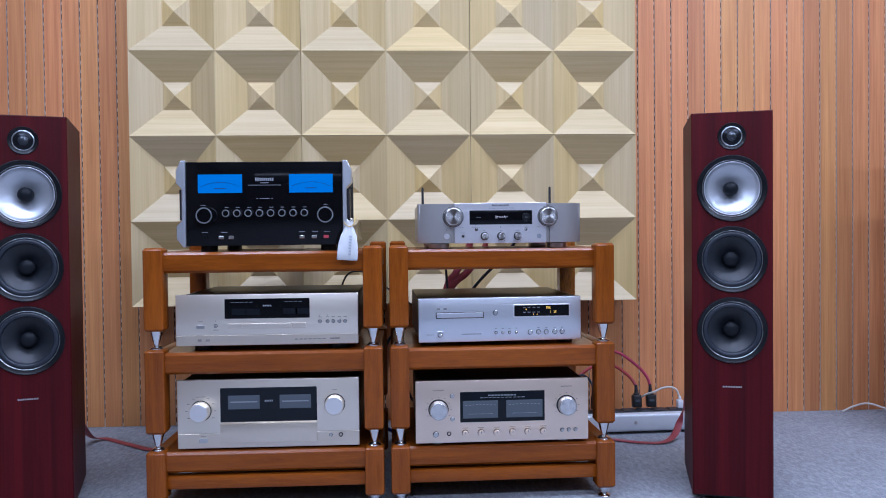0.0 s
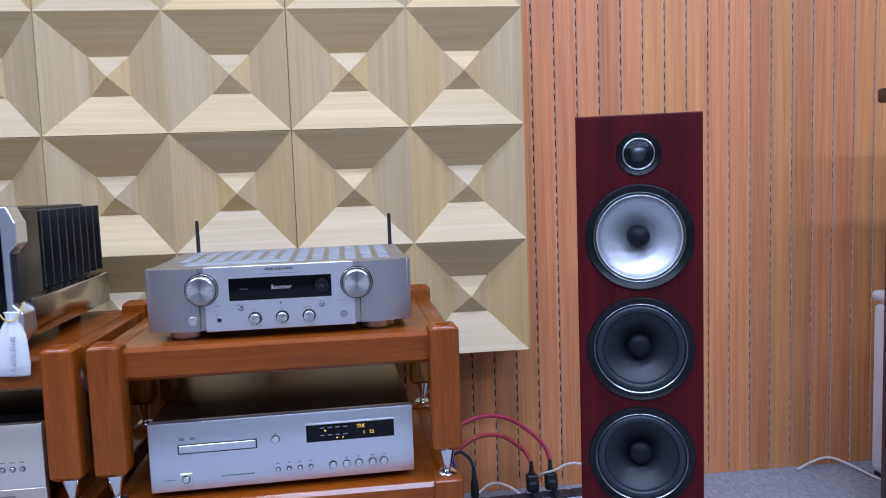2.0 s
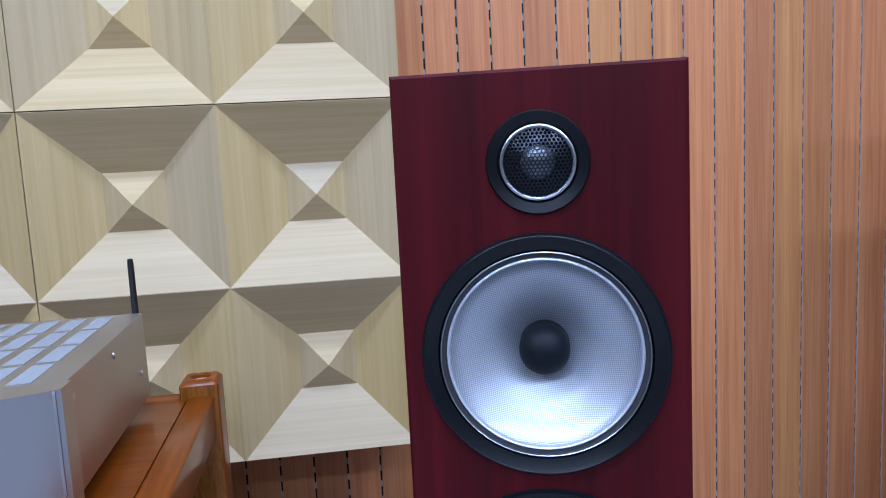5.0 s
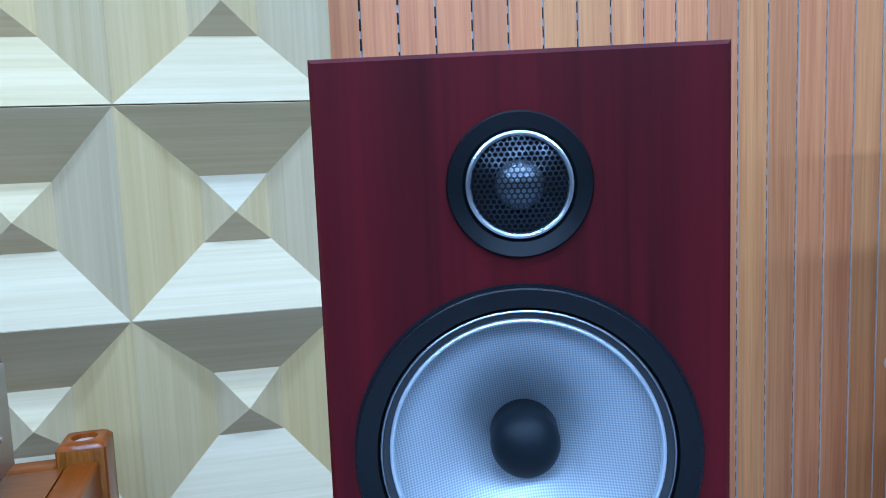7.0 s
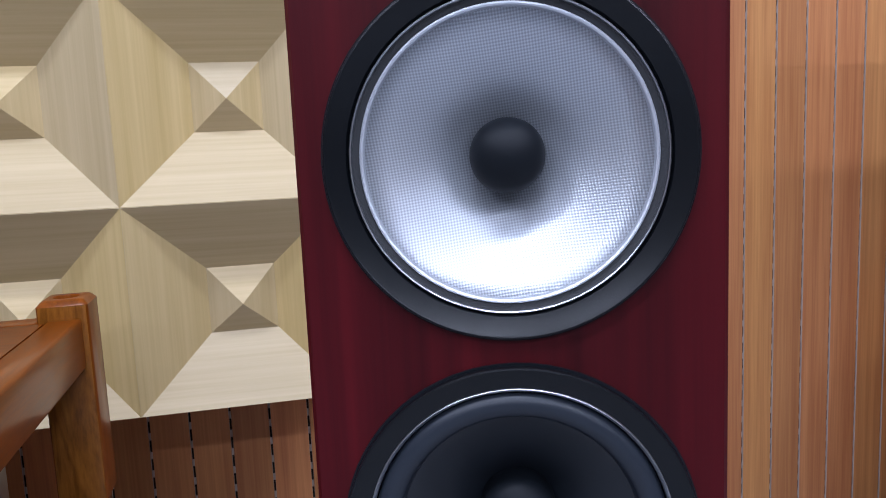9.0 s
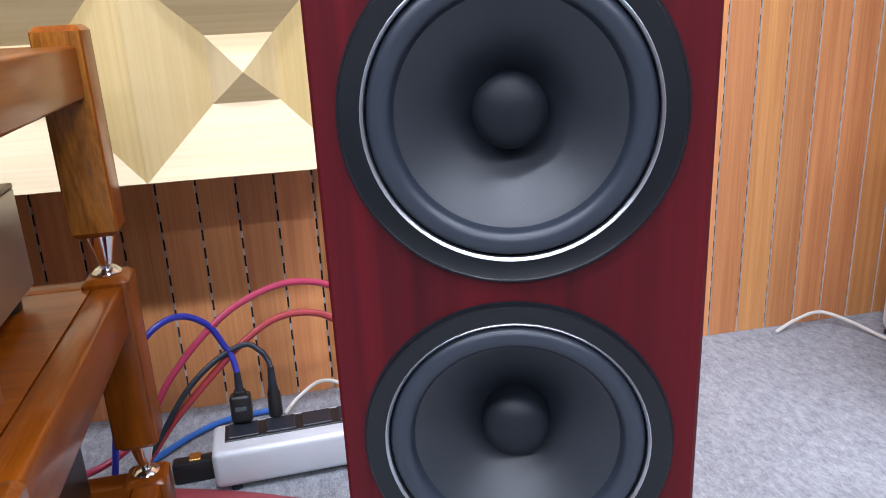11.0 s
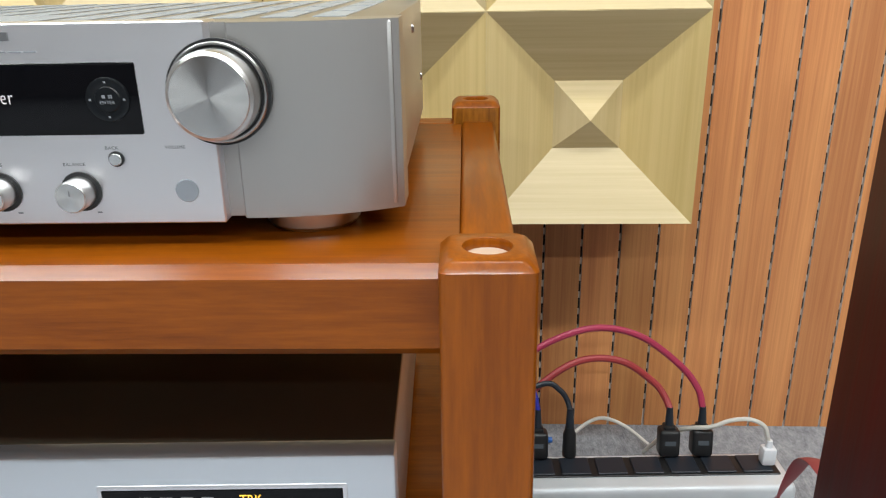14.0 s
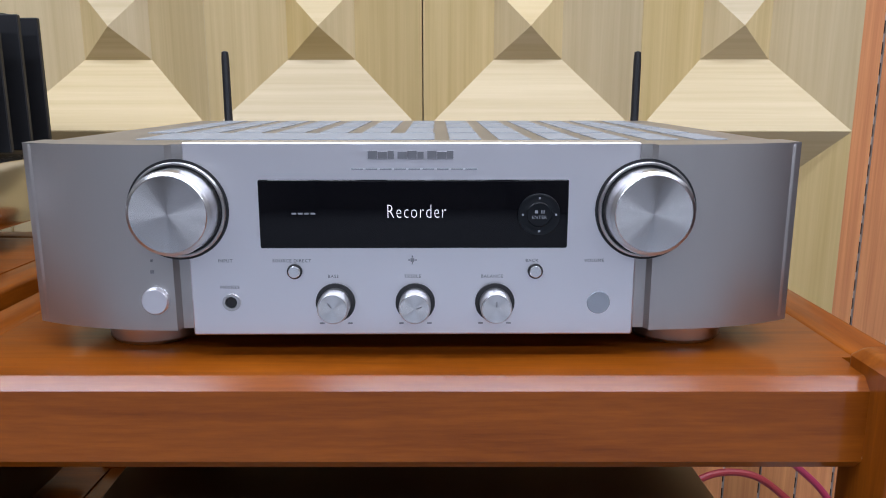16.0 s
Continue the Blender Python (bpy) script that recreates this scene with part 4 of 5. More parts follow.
button(disc, -0.0835, 0.0607, 0.0365, 0.0125, 0.0, 0.0022, GOLD, "button")
part("disc_tray", boxed(-0.0640, 0.0630, -0.0024, 0.001, 0.0545, 0.0669, 0.0006, 1), GOLD, disc, "narrow disc tray front")
button(disc, 0.0825, 0.0607, 0.0365, 0.0125, 0.0, 0.0022, GOLD, "button")
button(disc, -0.1735, 0.0600, 0.0215, 0.0095, 0.0, 0.0026, STEEL, "power_button")
for x in (-0.1340, 0.1370, 0.1570, 0.1720, 0.1880, 0.2030):
    knob(disc, x, 0.0620 if x < 0 else 0.0700, 0.0036, 0.0035, 0.0, STEEL, "button")
bars(disc, [(x, 0.0815, 0.008, 0.0013) for x in (0.137, 0.157, 0.172, 0.188, 0.203)] + [(x, 0.0860, 0.002, 0.002) for x in (0.137, 0.157)] + [(0.075 + 0.012 * k, 0.0240, 0.009, 0.0018) for k in range(7)] + [(0.176, 0.0245, 0.025, 0.0036), (-0.176, 0.0245, 0.010, 0.0060), (-0.155, 0.0245, 0.010, 0.0060), (-0.1735, 0.0735, 0.014, 0.0014), (-0.134, 0.0745, 0.003, 0.0014), (-0.134, 0.0510, 0.013, 0.0013)], blank("grey_print", (0.24, 0.21, 0.18), 0.5), -0.0003)
feet(disc, 0.18, 0.34, 0.024, 0.0135, 0.06, None, -0.006)

# champagne amplifier with dark meter window on the base tier of the other rack
champ = thing("meter_amplifier", "champagne amplifier with two round knobs and a dark meter window", "amplifier", pose(-0.3270, 2.146, 0.1095))
part("front_plate", boxed(-0.237, 0.237, 0.0, 0.014, 0.0450, 0.186, 0.0018, 2), GOLD, champ, "champagne front plate")
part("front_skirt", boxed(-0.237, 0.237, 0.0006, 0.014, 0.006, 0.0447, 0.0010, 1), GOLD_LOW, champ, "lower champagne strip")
part("body", boxed(-0.232, 0.232, 0.0145, 0.41, 0.012, 0.180, 0.002, 2), BLACK_TOP, champ)
for x, z in ((-0.1760, 0.1050), (0.1730, 0.1165)):
    big = knob(champ, x, z, 0.0255, 0.0260, 0.0, GOLD, "knob", 0.0275, "large round champagne knob")
    disc_face = part("knob_face", lathe([(0.0, -0.0264), (0.0218, -0.0264), (0.0223, -0.0260)], 0, 0, 0, 48), KNOB_PALE, big, "pale satin face", angle=10)
    disc_face.location = (x, 0, z)
glass = part("meter_window", boxed(-0.1255, 0.1265, -0.0014, 0.002, 0.0740, 0.1640, 0.0012, 1), METER_BACK, champ, "dark glass meter window")
for x in (-0.0640, 0.0700):
    one = part("meter", boxed(x - 0.041, x + 0.041, -0.0020, -0.0005, 0.1080, 0.1440, 0.0006, 1), METER_GREY, glass, "dim bar meter")
    bars(one, [(x, 0.1270, 0.070, 0.0030)], MARK_PALE, -0.0022)
bars(glass, [(-0.008 + 0.0045 * k, 0.1290, 0.0035, 0.0045) for k in range(5)], MARK_PALE, -0.0016)
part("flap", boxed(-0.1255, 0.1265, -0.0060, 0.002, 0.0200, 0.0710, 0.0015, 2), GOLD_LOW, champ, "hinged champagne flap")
button(champ, -0.1700, 0.0270, 0.0215, 0.0125, 0.0, 0.0028, STEEL, "power_button")
knob(champ, 0.1620, 0.0350, 0.0036, 0.004, 0.0, STEEL, "button")
part("jack", lathe([(0.0060, 0.0), (0.0056, -0.0015), (0.0036, -0.0015), (0.0034, 0.001), (0.0, 0.001)], 0.188, 0, 0.035, 24), BLACK, champ)
bars(champ, [(-0.176, 0.142, 0.025, 0.0014), (0.173, 0.154, 0.012, 0.0014), (-0.17, 0.0385, 0.012, 0.0012)] + [(-0.176 + 0.037 * math.cos(math.radians(a)), 0.105 + 0.037 * math.sin(math.radians(a)), 0.006, 0.0013) for a in range(-30, 211, 30)] + [(-0.052 + 0.0105 * k, 0.0460, 0.008, 0.0012) for k in range(11)], bpy.data.materials["grey_print"], -0.0003)
feet(champ, 0.18, 0.36, 0.024, 0.0115, 0.06)

# black glass amplifier with blue meters on the other top tier
big_amp = thing("power_amplifier", "black glass amplifier with two lit blue meters and silver end caps", "amplifier", pose(-0.3300, 2.150, 0.6350))
front = part("front_glass", boxed(-0.2030, 0.2030, 0.0, 0.018, 0.0120, 0.2310, 0.0015, 2), GLASS_BLACK, big_amp, "glossy black glass front")
part("front_frame", boxed(-0.2035, 0.2035, 0.0185, 0.034, 0.0120, 0.2330, 0.0012, 1), BLACK, big_amp)
for x in (-0.1150, 0.1210):
    one = part("meter", boxed(x - 0.0570, x + 0.0570, -0.0008, 0.001, 0.1500, 0.1985), METER_BLUE, front, "lit blue power meter", smooth=False)
    scale_bars = []
    for k in range(15):
        u = -1 + k / 7
        scale_bars.append((x + 0.047 * u, 0.1780 - 0.010 * u * u, 0.0052, 0.0010))
    bars(one, scale_bars + [(x, 0.1620, 0.03, 0.0016)], blank("navy_print", (0.003, 0.02, 0.07), 0.5) if "navy_print" not in bpy.data.materials else bpy.data.materials["navy_print"], -0.0010)
bars(front, [(-0.0220 + 0.0054 * k, 0.1850, 0.0042, 0.0095 if k < 2 else 0.0078) for k in range(9)] + [(0.0, 0.1760, 0.022, 0.0022), (0.0, 0.1700, 0.085, 0.0014), (0.0, 0.1350, 0.024, 0.0016), (-0.019, 0.1350, 0.004, 0.0012), (0.019, 0.1350, 0.004, 0.0012)], MARK_PALE, -0.0004)
for x in (-0.1530, 0.1590):
    k = knob(big_amp, x, 0.0910, 0.0190, 0.0200, 0.0, GLASS_BLACK, "knob", None, "black knob with chrome rim")
    part("rim", lathe([(0.0195, -0.0150), (0.0212, -0.0190), (0.0205, -0.0210), (0.0180, -0.0210), (0.0176, -0.0195)], x, 0, 0.0910, 40), TRIM, k)
for j in range(8):
    x = -0.0990 + 0.0290 * j
    k = knob(big_amp, x, 0.0965, 0.0085, 0.0130, 0.0, GLASS_BLACK, "selector_knob")
    part("rim", lathe([(0.0088, -0.0100), (0.0098, -0.0128), (0.0092, -0.0140), (0.0074, -0.0140), (0.0070, -0.0130)], x, 0, 0.0965, 28), TRIM, k)
for x in (-0.1140, -0.0880, 0.0960, 0.1280, 0.1590):
    button(big_amp, x, 0.0335, 0.0130, 0.0085, 0.0, 0.004, RED_LIT if x > 0.15 else STEEL, "button")
part("jack", lathe([(0.0070, 0.0), (0.0068, -0.0015), (0.0042, -0.0015), (0.0040, 0.001), (0.0, 0.001)], -0.1560, 0, 0.0350, 24), RING, big_amp)
bars(front, [(x, 0.1120, 0.010, 0.0014) for x in [-0.099 + 0.029 * j for j in range(8)]] + [(x, 0.0470, 0.016, 0.0016) for x in (-0.156, -0.106, 0.096, 0.130, 0.162)] + [(-0.16, 0.1180, 0.012, 0.0014), (0.159, 0.1180, 0.012, 0.0014)], MARK_PALE, -0.0004)
def prism(outline, y0, y1, bevel=0.0014):
    """An outline in x and z drawn out along y, with eased edges."""
    bm = bmesh.new()
    a = [bm.verts.new((x, y0, z)) for x, z in outline]
    b = [bm.verts.new((x, y1, z)) for x, z in outline]
    bm.faces.new(a), bm.faces.new(b)
    for k in range(len(outline)):
        j = (k + 1) % len(outline)
        bm.faces.new((a[k], a[j], b[j], b[k]))
    bmesh.ops.recalc_face_normals(bm, faces=bm.faces)
    bmesh.ops.bevel(bm, geom=list(bm.edges), offset=bevel, segments=1, affect="EDGES")
    return bm


for sign in (-1, 1):
    # a thin upright edge, swelling into a faceted block above and below
    outline = [(0.2037, 0.0080), (0.2110, 0.0080), (0.2275, 0.0300), (0.2275, 0.0640), (0.2140, 0.0780), (0.2140, 0.1620), (0.2275, 0.1760), (0.2275, 0.2080), (0.2150, 0.2345), (0.2037, 0.2345)]
    end_cap = part("end_cap", prism([(sign * x, z) for x, z in outline], -0.005, 0.036), COOL, big_amp, "faceted silver end cap", smooth=False)
    x0, x1 = sorted((sign * 0.2146, sign * 0.2215))
    part("inlay", boxed(x0, x1, 0.004, 0.036, 0.0800, 0.1600, 0.001, 1), BLACK, end_cap, "black inlay in the cap's side")
part("body", boxed(-0.165, 0.165, 0.0365, 0.47, 0.030, 0.2290, 0.002, 2), BLACK_TOP, big_amp)
for sign in (-1, 1):
    x0, x1 = sorted((sign * 0.1655, sign * 0.2000))
    part("side_panel", boxed(x0, x1, 0.0365, 0.150, 0.030, 0.2270, 0.002, 2), BLACK_TOP, big_amp)
    for j in range(9):
        y0 = 0.160 + 0.0375 * j
        bm = boxed(x0, x1, y0, y0 + 0.006, 0.085, 0.2240, 0.001, 1)
        part("heat_fin", bm, BLACK, big_amp)
part("chassis", boxed(-0.2280, 0.2280, 0.0410, 0.410, 0.0200, 0.0820, 0.002, 2), blank("polished_steel", (0.62, 0.60, 0.56), 0.16, 1.0), big_amp, "polished steel chassis")
feet(big_amp, 0.16, 0.36, 0.022, 0.0200, 0.06, None, -0.004)

# cotton bag hung on the end cap
bag = thing("drawstring_bag", "small white cotton drawstring bag hung from the amplifier corner", "bag", pose(-0.1140, 2.1165, 0.606, 0, 4, 6) @ Matrix.Diagonal((0.92, 0.92, 0.98, 1)))
bm, rings = bmesh.new(), []
for z, w, d in ((0.0, 0.026, 0.0030), (0.003, 0.0285, 0.0060), (0.020, 0.0290, 0.0095), (0.045, 0.0265, 0.0105), (0.065, 0.0215, 0.0095), (0.082, 0.0140, 0.0075), (0.090, 0.0095, 0.0060), (0.096, 0.0100, 0.0065), (0.103, 0.0130, 0.0070)):
    ring = []
    for k in range(40):
        a = 2 * math.pi * k / 40
        fold = 1 + (0.10 if z > 0.06 else 0.035) * math.sin(9 * a + z * 60) + 0.03 * math.sin(5 * a + 1.3 + 90 * z)
        ring.append(bm.verts.new((w * math.cos(a) * fold + 0.10 * (z - 0.05) * 0.2, d * math.sin(a) * fold, z)))
    rings.append(ring)
for a, b in zip(rings, rings[1:]):
    for k in range(40):
        bm.faces.new((a[k], a[(k + 1) % 40], b[(k + 1) % 40], b[k]))
bm.faces.new(rings[0]), bm.faces.new(rings[-1])
part("pouch", bm, CLOTH, bag, "white cotton pouch", angle=60)
part("drawstring", sweep([(-0.016, -0.006, 0.100), (-0.009, -0.009, 0.093), (0.0, -0.0095, 0.090), (0.009, -0.0085, 0.093), (0.014, -0.004, 0.104), (0.016, 0.012, 0.118)], 0.0011), blank("yellow_string", (0.6, 0.42, 0.10), 0.7), bag, "thin yellow string")
bm = bmesh.new()
for k in range(7):
    box(bm, 0.001 + 0.0012 * (k % 2), 0.0085, -0.0128, -0.0100, 0.014 + 0.0078 * k, 0.0190 + 0.0078 * k)
part("print", bm, blank("faded_print", (0.50, 0.52, 0.56), 0.8), bag, smooth=False)

# ---- power strip, plugs and cables behind the racks ----
strip = thing("power_strip", "silver aluminium power strip with black sockets on the carpet", "power strip", pose(0.615, 2.748, FLOOR, 0, 0, 2.6))
part("housing", boxed(0.0, 0.440, 0.0, 0.092, 0.009, 0.071, 0.010, 3), grained("silver_housing", (0.66, 0.69, 0.72), 0.42, 500, 0.05, metal=0.2), strip)
part("socket_bar", boxed(0.020, 0.425, 0.030, 0.078, 0.069, 0.0735, 0.001, 1), BLACK, strip, "black socket bar")
for k in range(7):
    part("socket", boxed(0.026 + 0.057 * k, 0.072 + 0.057 * k, 0.033, 0.075, 0.0736, 0.0765, 0.001, 1), RUBBER, strip)
part("screw", lathe([(0.0, -0.0012), (0.0055, -0.0012), (0.0065, 0.0)], 0.228, 0, 0.042, 20), STEEL, strip)
for x in (0.03, 0.41):
    for y in (0.015, 0.075):
        part("foot", lathe([(0.0, 0.0), (0.009, 0.0), (0.009, 0.0095), (0.0, 0.0095)], x, y, 0, 16, "Z"), RUBBER, strip)
inlet = thing("inlet_plug", "black inlet connector with brass band at the strip's end", "plug", pose(0.577, 2.806, FLOOR, 0, 0, 2.6))
part("shell", boxed(-0.030, 0.036, -0.013, 0.013, 0.0, 0.036, 0.005, 2), BLACK, inlet)
part("band", boxed(-0.004, 0.014, -0.0080, 0.0140, 0.0355, 0.0385, 0.001, 1), BRASS, inlet, "brass band")

PLUGS = [(0.660, 2.829), (0.712, 2.833), (0.872, 2.840), (0.925, 2.843)]
for x, y in PLUGS:
    plug = thing("mains_plug", "black mains plug with a grey band in the power strip", "plug", pose(x, y, 0.0345, -8, 0, 0), "mains plugs")
    slim = x == 0.712
    r = 0.011 if slim else 0.0165
    if slim:
        shell = lathe([(0.0, 0.0), (r, 0.0), (r * 1.05, 0.006), (r, 0.020), (r * 0.96, 0.038), (r * 0.7, 0.046), (0.0075, 0.050), (0.0, 0.050)], 0, 0, 0, 24, "Z")
    else:
        shell = boxed(-r, r, -0.0145, 0.0145, 0.0, 0.046, 0.006, 3)
        box(shell, -0.0095, 0.0095, -0.0095, 0.0095, 0.0440, 0.0525, 0.003, 2)
    part("shell", shell, BLACK, plug)
    part("sleeve", lathe([(0.0, 0.050), (0.0070, 0.050), (0.0050, 0.082), (0.0, 0.082)], 0, 0, 0, 16, "Z"), RUBBER, plug)
    if not slim:
        part("band", boxed(-0.0085, 0.0085, -0.0153, -0.0146, 0.0215, 0.0290), METER_GREY, plug, "dull grey label band", smooth=False)


def cable(points, width, material, label, height=None):
    return single("cable", sweep(points, width, height), material, label, "cable", "cables behind the racks")


cable([(0.925, 2.855, 0.112), (0.918, 2.868, 0.140), (0.889, 2.880, 0.176), (0.823, 2.885, 0.225), (0.751, 2.885, 0.239), (0.677, 2.875, 0.218), (0.620, 2.860, 0.181), (0.560, 2.840, 0.120), (0.500, 2.800, 0.040), (0.42, 2.74, 0.03), (0.36, 2.60, 0.14)], 0.0055, PINK, "thick pink-red braided mains cable arching from its plug")
cable([(0.872, 2.852, 0.112), (0.866, 2.866, 0.126), (0.848, 2.876, 0.147), (0.796, 2.880, 0.182), (0.731, 2.880, 0.183), (0.665, 2.865, 0.147), (0.565, 2.830, 0.060), (0.500, 2.780, 0.0), (0.40, 2.72, -0.02), (0.30, 2.66, 0.10)], 0.0058, RED, "thick red braided mains cable arching from its plug")
cable([(0.660, 2.841, 0.112), (0.655, 2.852, 0.135), (0.646, 2.858, 0.153), (0.621, 2.860, 0.196), (0.578, 2.850, 0.216), (0.530, 2.820, 0.190), (0.490, 2.780, 0.100), (0.470, 2.740, -0.02), (0.44, 2.68, -0.03)], 0.0050, BLUE, "dark blue braided mains cable looping from its plug")
cable([(0.712, 2.845, 0.112), (0.708, 2.853, 0.125), (0.697, 2.858, 0.140), (0.674, 2.860, 0.152), (0.627, 2.850, 0.134), (0.578, 2.830, 0.094), (0.52, 2.79, 0.02), (0.46, 2.73, -0.02)], 0.0045, RUBBER, "thin black mains cable looping from its plug")
cable([(0.700, 2.980, FLOOR + 0.006), (0.620, 2.965, FLOOR + 0.008), (0.560, 2.925, FLOOR + 0.008), (0.500, 2.86, FLOOR + 0.007), (0.45, 2.80, FLOOR + 0.007)], 0.0055, SKY, "bright blue cable lying on the carpet")
cable([(0.872, 2.962, FLOOR + 0.010), (0.830, 2.985, FLOOR + 0.035), (0.788, 3.000, FLOOR + 0.040), (0.747, 2.990, FLOOR + 0.020), (0.720, 2.96, FLOOR + 0.006)], 0.0035, CREAM, "white cord curling on the carpet by the wall")
cable([(0.860, 2.945, FLOOR + 0.006), (0.882, 2.890, 0.040), (0.905, 2.850, 0.077), (0.934, 2.832, 0.092), (0.961, 2.830, 0.105), (0.990, 2.828, 0.109), (1.013, 2.824, 0.099), (1.022, 2.821, 0.072)], 0.0036, CREAM, "white cord arching to its plug in the power strip")
white_plug = thing("mains_plug", "small white mains plug in the power strip", "plug", pose(1.023, 2.820, 0.0345, 0, 0, 2.6), "mains plugs")
part("shell", boxed(-0.011, 0.011, -0.010, 0.010, 0.0, 0.030, 0.004, 2), WHITE, white_plug)
part("sleeve", lathe([(0.0, 0.029), (0.0060, 0.029), (0.0046, 0.042), (0.0, 0.042)], 0, 0, 0, 16, "Z"), WHITE, white_plug)
cable([(1.740, 3.005, FLOOR + 0.004), (1.790, 3.015, FLOOR + 0.020), (1.850, 3.018, FLOOR + 0.030), (1.895, 2.98, FLOOR + 0.018), (1.925, 2.90, FLOOR + 0.005), (1.945, 2.86, FLOOR + 0.005)], 0.0038, CREAM, "white mains cord from the purifier along the wall")
cable([(0.44, 2.80, FLOOR + 0.004), (0.560, 2.765, FLOOR + 0.004), (0.640, 2.735, FLOOR + 0.005), (0.740, 2.690, FLOOR + 0.004), (0.824, 2.645, FLOOR + 0.004), (0.896, 2.635, FLOOR + 0.006), (0.945, 2.665, FLOOR + 0.020), (0.980, 2.700, 0.020), (1.000, 2.690, 0.10), (1.000, 2.640, 0.17), (0.985, 2.50, 0.20), (0.982, 2.42, 0.20)], 0.0125, FLAT_RED, "flat dull red speaker ribbon across the carpet", 0.0022)
cable([(-0.40, 2.66, FLOOR + 0.004), (-0.60, 2.67, FLOOR + 0.004), (-0.790, 2.690, FLOOR + 0.004), (-0.910, 2.768, FLOOR + 0.004), (-1.020, 2.850, FLOOR + 0.005), (-1.06, 2.80, FLOOR + 0.03), (-1.04, 2.62, 0.12), (-1.01, 2.46, 0.20), (-1.000, 2.41, 0.20)], 0.0130, FLAT_RED, "flat dull red speaker ribbon across the carpet", 0.0022)
cable([(0.310, 2.552, 0.690), (0.312, 2.640, 0.660), (0.290, 2.670, 0.600), (0.240, 2.675, 0.540), (0.190, 2.675, 0.490), (0.160, 2.670, 0.350), (0.170, 2.680, 0.100), (0.30, 2.72, FLOOR + 0.02), (0.42, 2.78, FLOOR + 0.006)], 0.0030, FLAT_RED, "flat dull red speaker ribbon hanging behind the rack", 0.0125)
cable([(0.270, 2.552, 0.690), (0.262, 2.640, 0.660), (0.235, 2.665, 0.600), (0.205, 2.675, 0.540), (0.175, 2.680, 0.490), (0.140, 2.680, 0.300), (0.10, 2.68, 0.05), (0.0, 2.70, FLOOR + 0.006)], 0.0030, FLAT_RED, "flat dull red speaker ribbon hanging behind the rack", 0.0125)
cable([(0.410, 2.552, 0.680), (0.400, 2.640, 0.640), (0.350, 2.660, 0.580), (0.290, 2.665, 0.520), (0.250, 2.660, 0.470), (0.240, 2.630, 0.430), (0.240, 2.575, 0.420)], 0.0052, RUBBER, "black signal cable hanging behind the rack")
cable([(0.170, 2.552, 0.680), (0.165, 2.630, 0.640), (0.170, 2.650, 0.570), (0.175, 2.650, 0.500), (0.180, 2.620, 0.440), (0.185, 2.575, 0.420)], 0.0040, RUBBER, "black signal cable hanging behind the rack")
cable([(-0.180, 2.545, 0.470), (-0.150, 2.590, 0.545), (-0.100, 2.630, 0.550), (-0.060, 2.640, 0.520), (0.000, 2.640, 0.480), (0.060, 2.620, 0.440), (0.110, 2.575, 0.420)], 0.0028, RUBBER, "thin black cable strung between the two racks")
cable([(-0.150, 2.560, 0.200), (-0.060, 2.650, 0.250), (-0.010, 2.670, 0.330), (0.020, 2.670, 0.220), (0.060, 2.640, 0.120), (0.120, 2.560, 0.180)], 0.0050, RUBBER, "black cable sagging between the two racks")
cable([(-0.200, 2.560, 0.170), (-0.080, 2.660, 0.060), (0.0, 2.700, 0.0), (0.150, 2.720, FLOOR + 0.006), (0.40, 2.76, FLOOR + 0.006)], 0.0060, BLUE, "dark blue mains cable running down to the carpet")

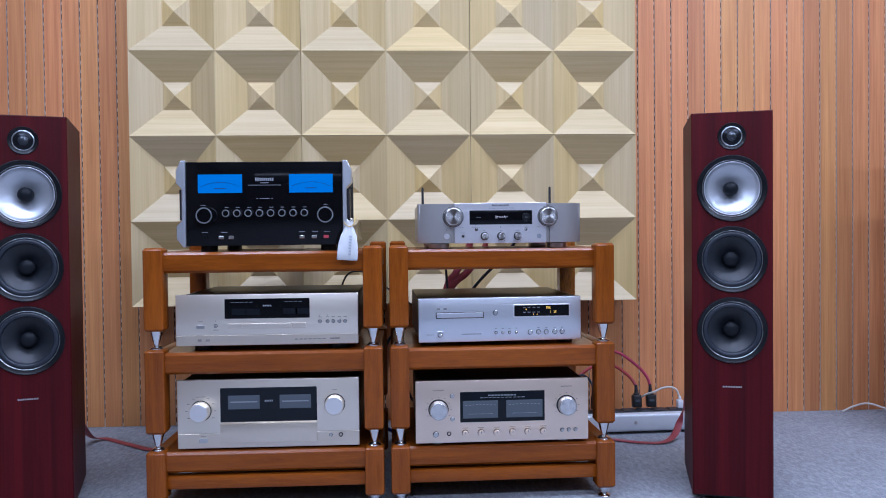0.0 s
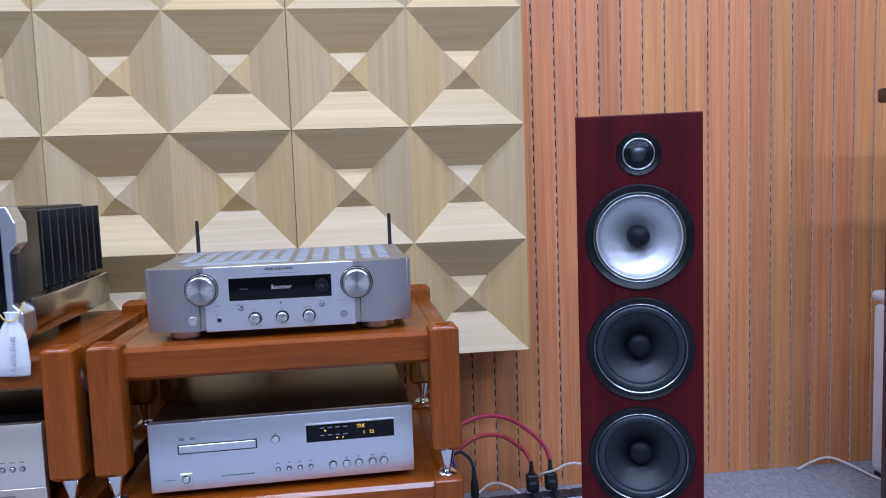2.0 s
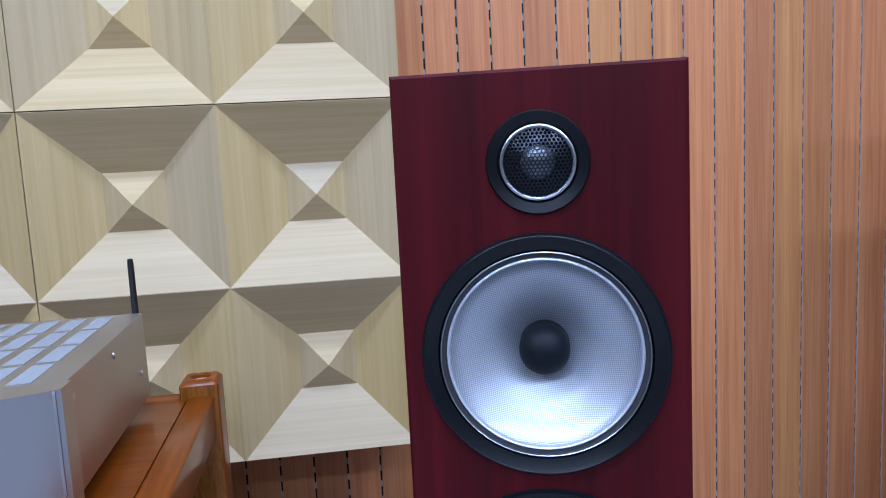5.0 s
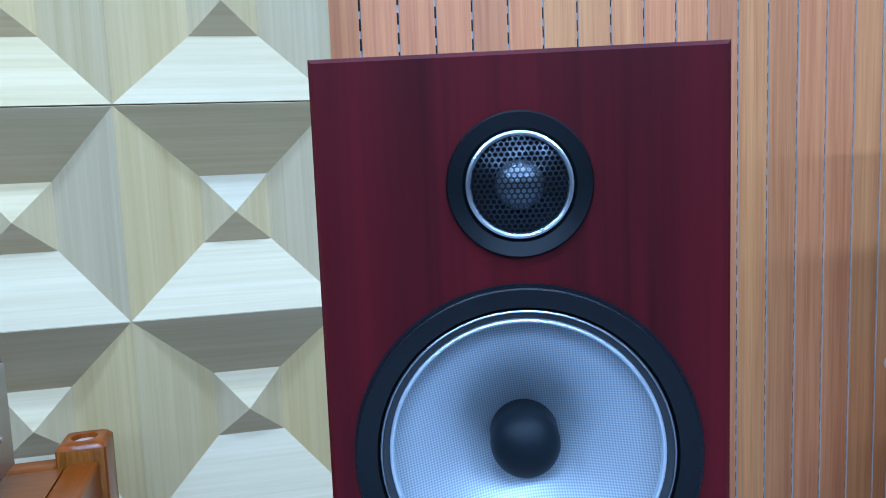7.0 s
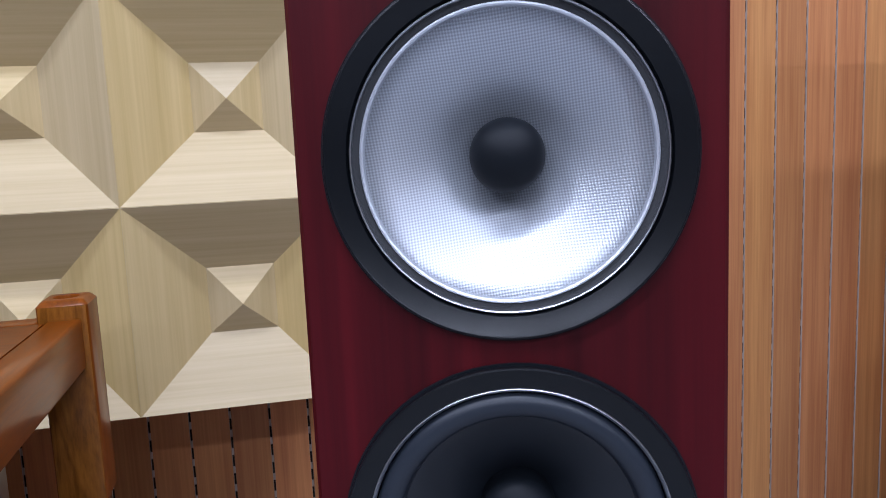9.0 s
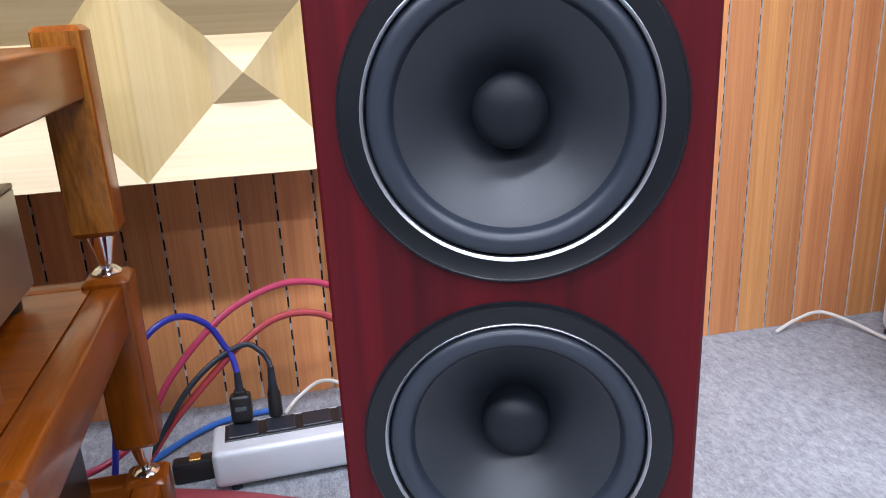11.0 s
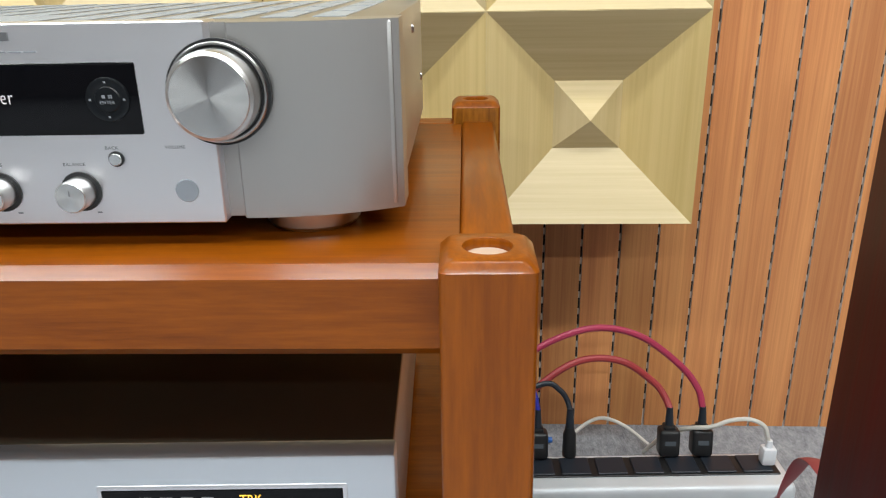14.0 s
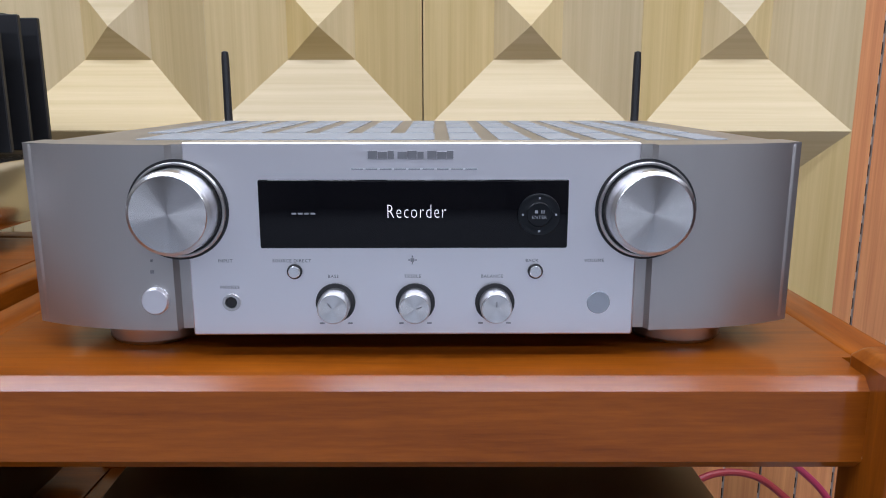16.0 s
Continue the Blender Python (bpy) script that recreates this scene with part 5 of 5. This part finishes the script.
# ---- white purifier and dark cabinet by the wall ----
purifier = thing("air_purifier", "white upright air purifier with a rounded lid", "air purifier", pose(2.085, 2.830, FLOOR))
part("body", boxed(-0.150, 0.150, -0.130, 0.120, 0.010, 0.525, 0.022, 4), WHITE, purifier)
part("lid", boxed(-0.153, 0.153, -0.133, 0.123, 0.529, 0.562, 0.014, 4), WHITE, purifier, "rounded white lid")
part("base", boxed(-0.140, 0.140, -0.120, 0.110, 0.0, 0.0095), BLACK, purifier)
cabinet = thing("display_cabinet", "dark brown wooden cabinet with an overhanging top", "cabinet", pose(2.142, 2.600, FLOOR))
part("carcass", boxed(-0.362, 0.400, -0.120, 0.090, 0.040, 1.085, 0.003, 2), CABINET, cabinet)
part("top", boxed(-0.386, 0.420, -0.140, 0.100, 1.0855, 1.122, 0.008, 3), CABINET, cabinet, "overhanging dark top")
part("plinth", boxed(-0.350, 0.390, -0.105, 0.080, 0.0, 0.0395), CABINET, cabinet)

# ---- wall slats and the slots in their grooves ----
PITCH, FIRST, GAP = 0.0660, 0.944, 0.0042
slat_meshes = []
for k in range(3):
    slat_bm = boxed(-(PITCH - GAP) / 2, (PITCH - GAP) / 2, 0.0, 0.0050, FLOOR, CEILING - 0.001, 0.0004, 1)
    slat_bm.normal_update()
    for f in slat_bm.faces:
        f.material_index = 1 if abs(f.normal.x) > 0.9 else 0
    slat_meshes.append(finish(slat_bm, "slat", [SLAT, GROOVE], smooth=False))
k = math.ceil((WEST - FIRST) / PITCH)
slot_verts, slot_faces = [], []
while FIRST + PITCH * (k + 1) < EAST:
    x = FIRST + PITCH * k
    ob = new("slat", slat_meshes[k % 3])
    ob.parent = wall
    ob.location = (x + PITCH / 2, WALL, 0)
    if -1.8 < x < 2.4:
        z = FLOOR + 0.012 + 0.011 * ((k * 7) % 3)
        while z < 1.9:
            n = len(slot_verts)
            a, b, y = x - 0.0017, x + 0.0017, WALL + 0.0042
            slot_verts += [(a, y, z), (b, y, z), (b, y, z + 0.020), (a, y, z + 0.020), (a, y + 0.0008, z), (b, y + 0.0008, z), (b, y + 0.0008, z + 0.020), (a, y + 0.0008, z + 0.020)]
            slot_faces += [(n, n + 1, n + 2, n + 3), (n, n + 4, n + 5, n + 1), (n + 3, n + 2, n + 6, n + 7)]
            z += 0.033
    k += 1
slot_mesh = bpy.data.meshes.new("slot")
slot_mesh.from_pydata(slot_verts, [], slot_faces)
slot_mesh.materials.append(SLOT)
slots = new("slot", slot_mesh)
slots.parent = wall
tagged(slots, kind="stuff")
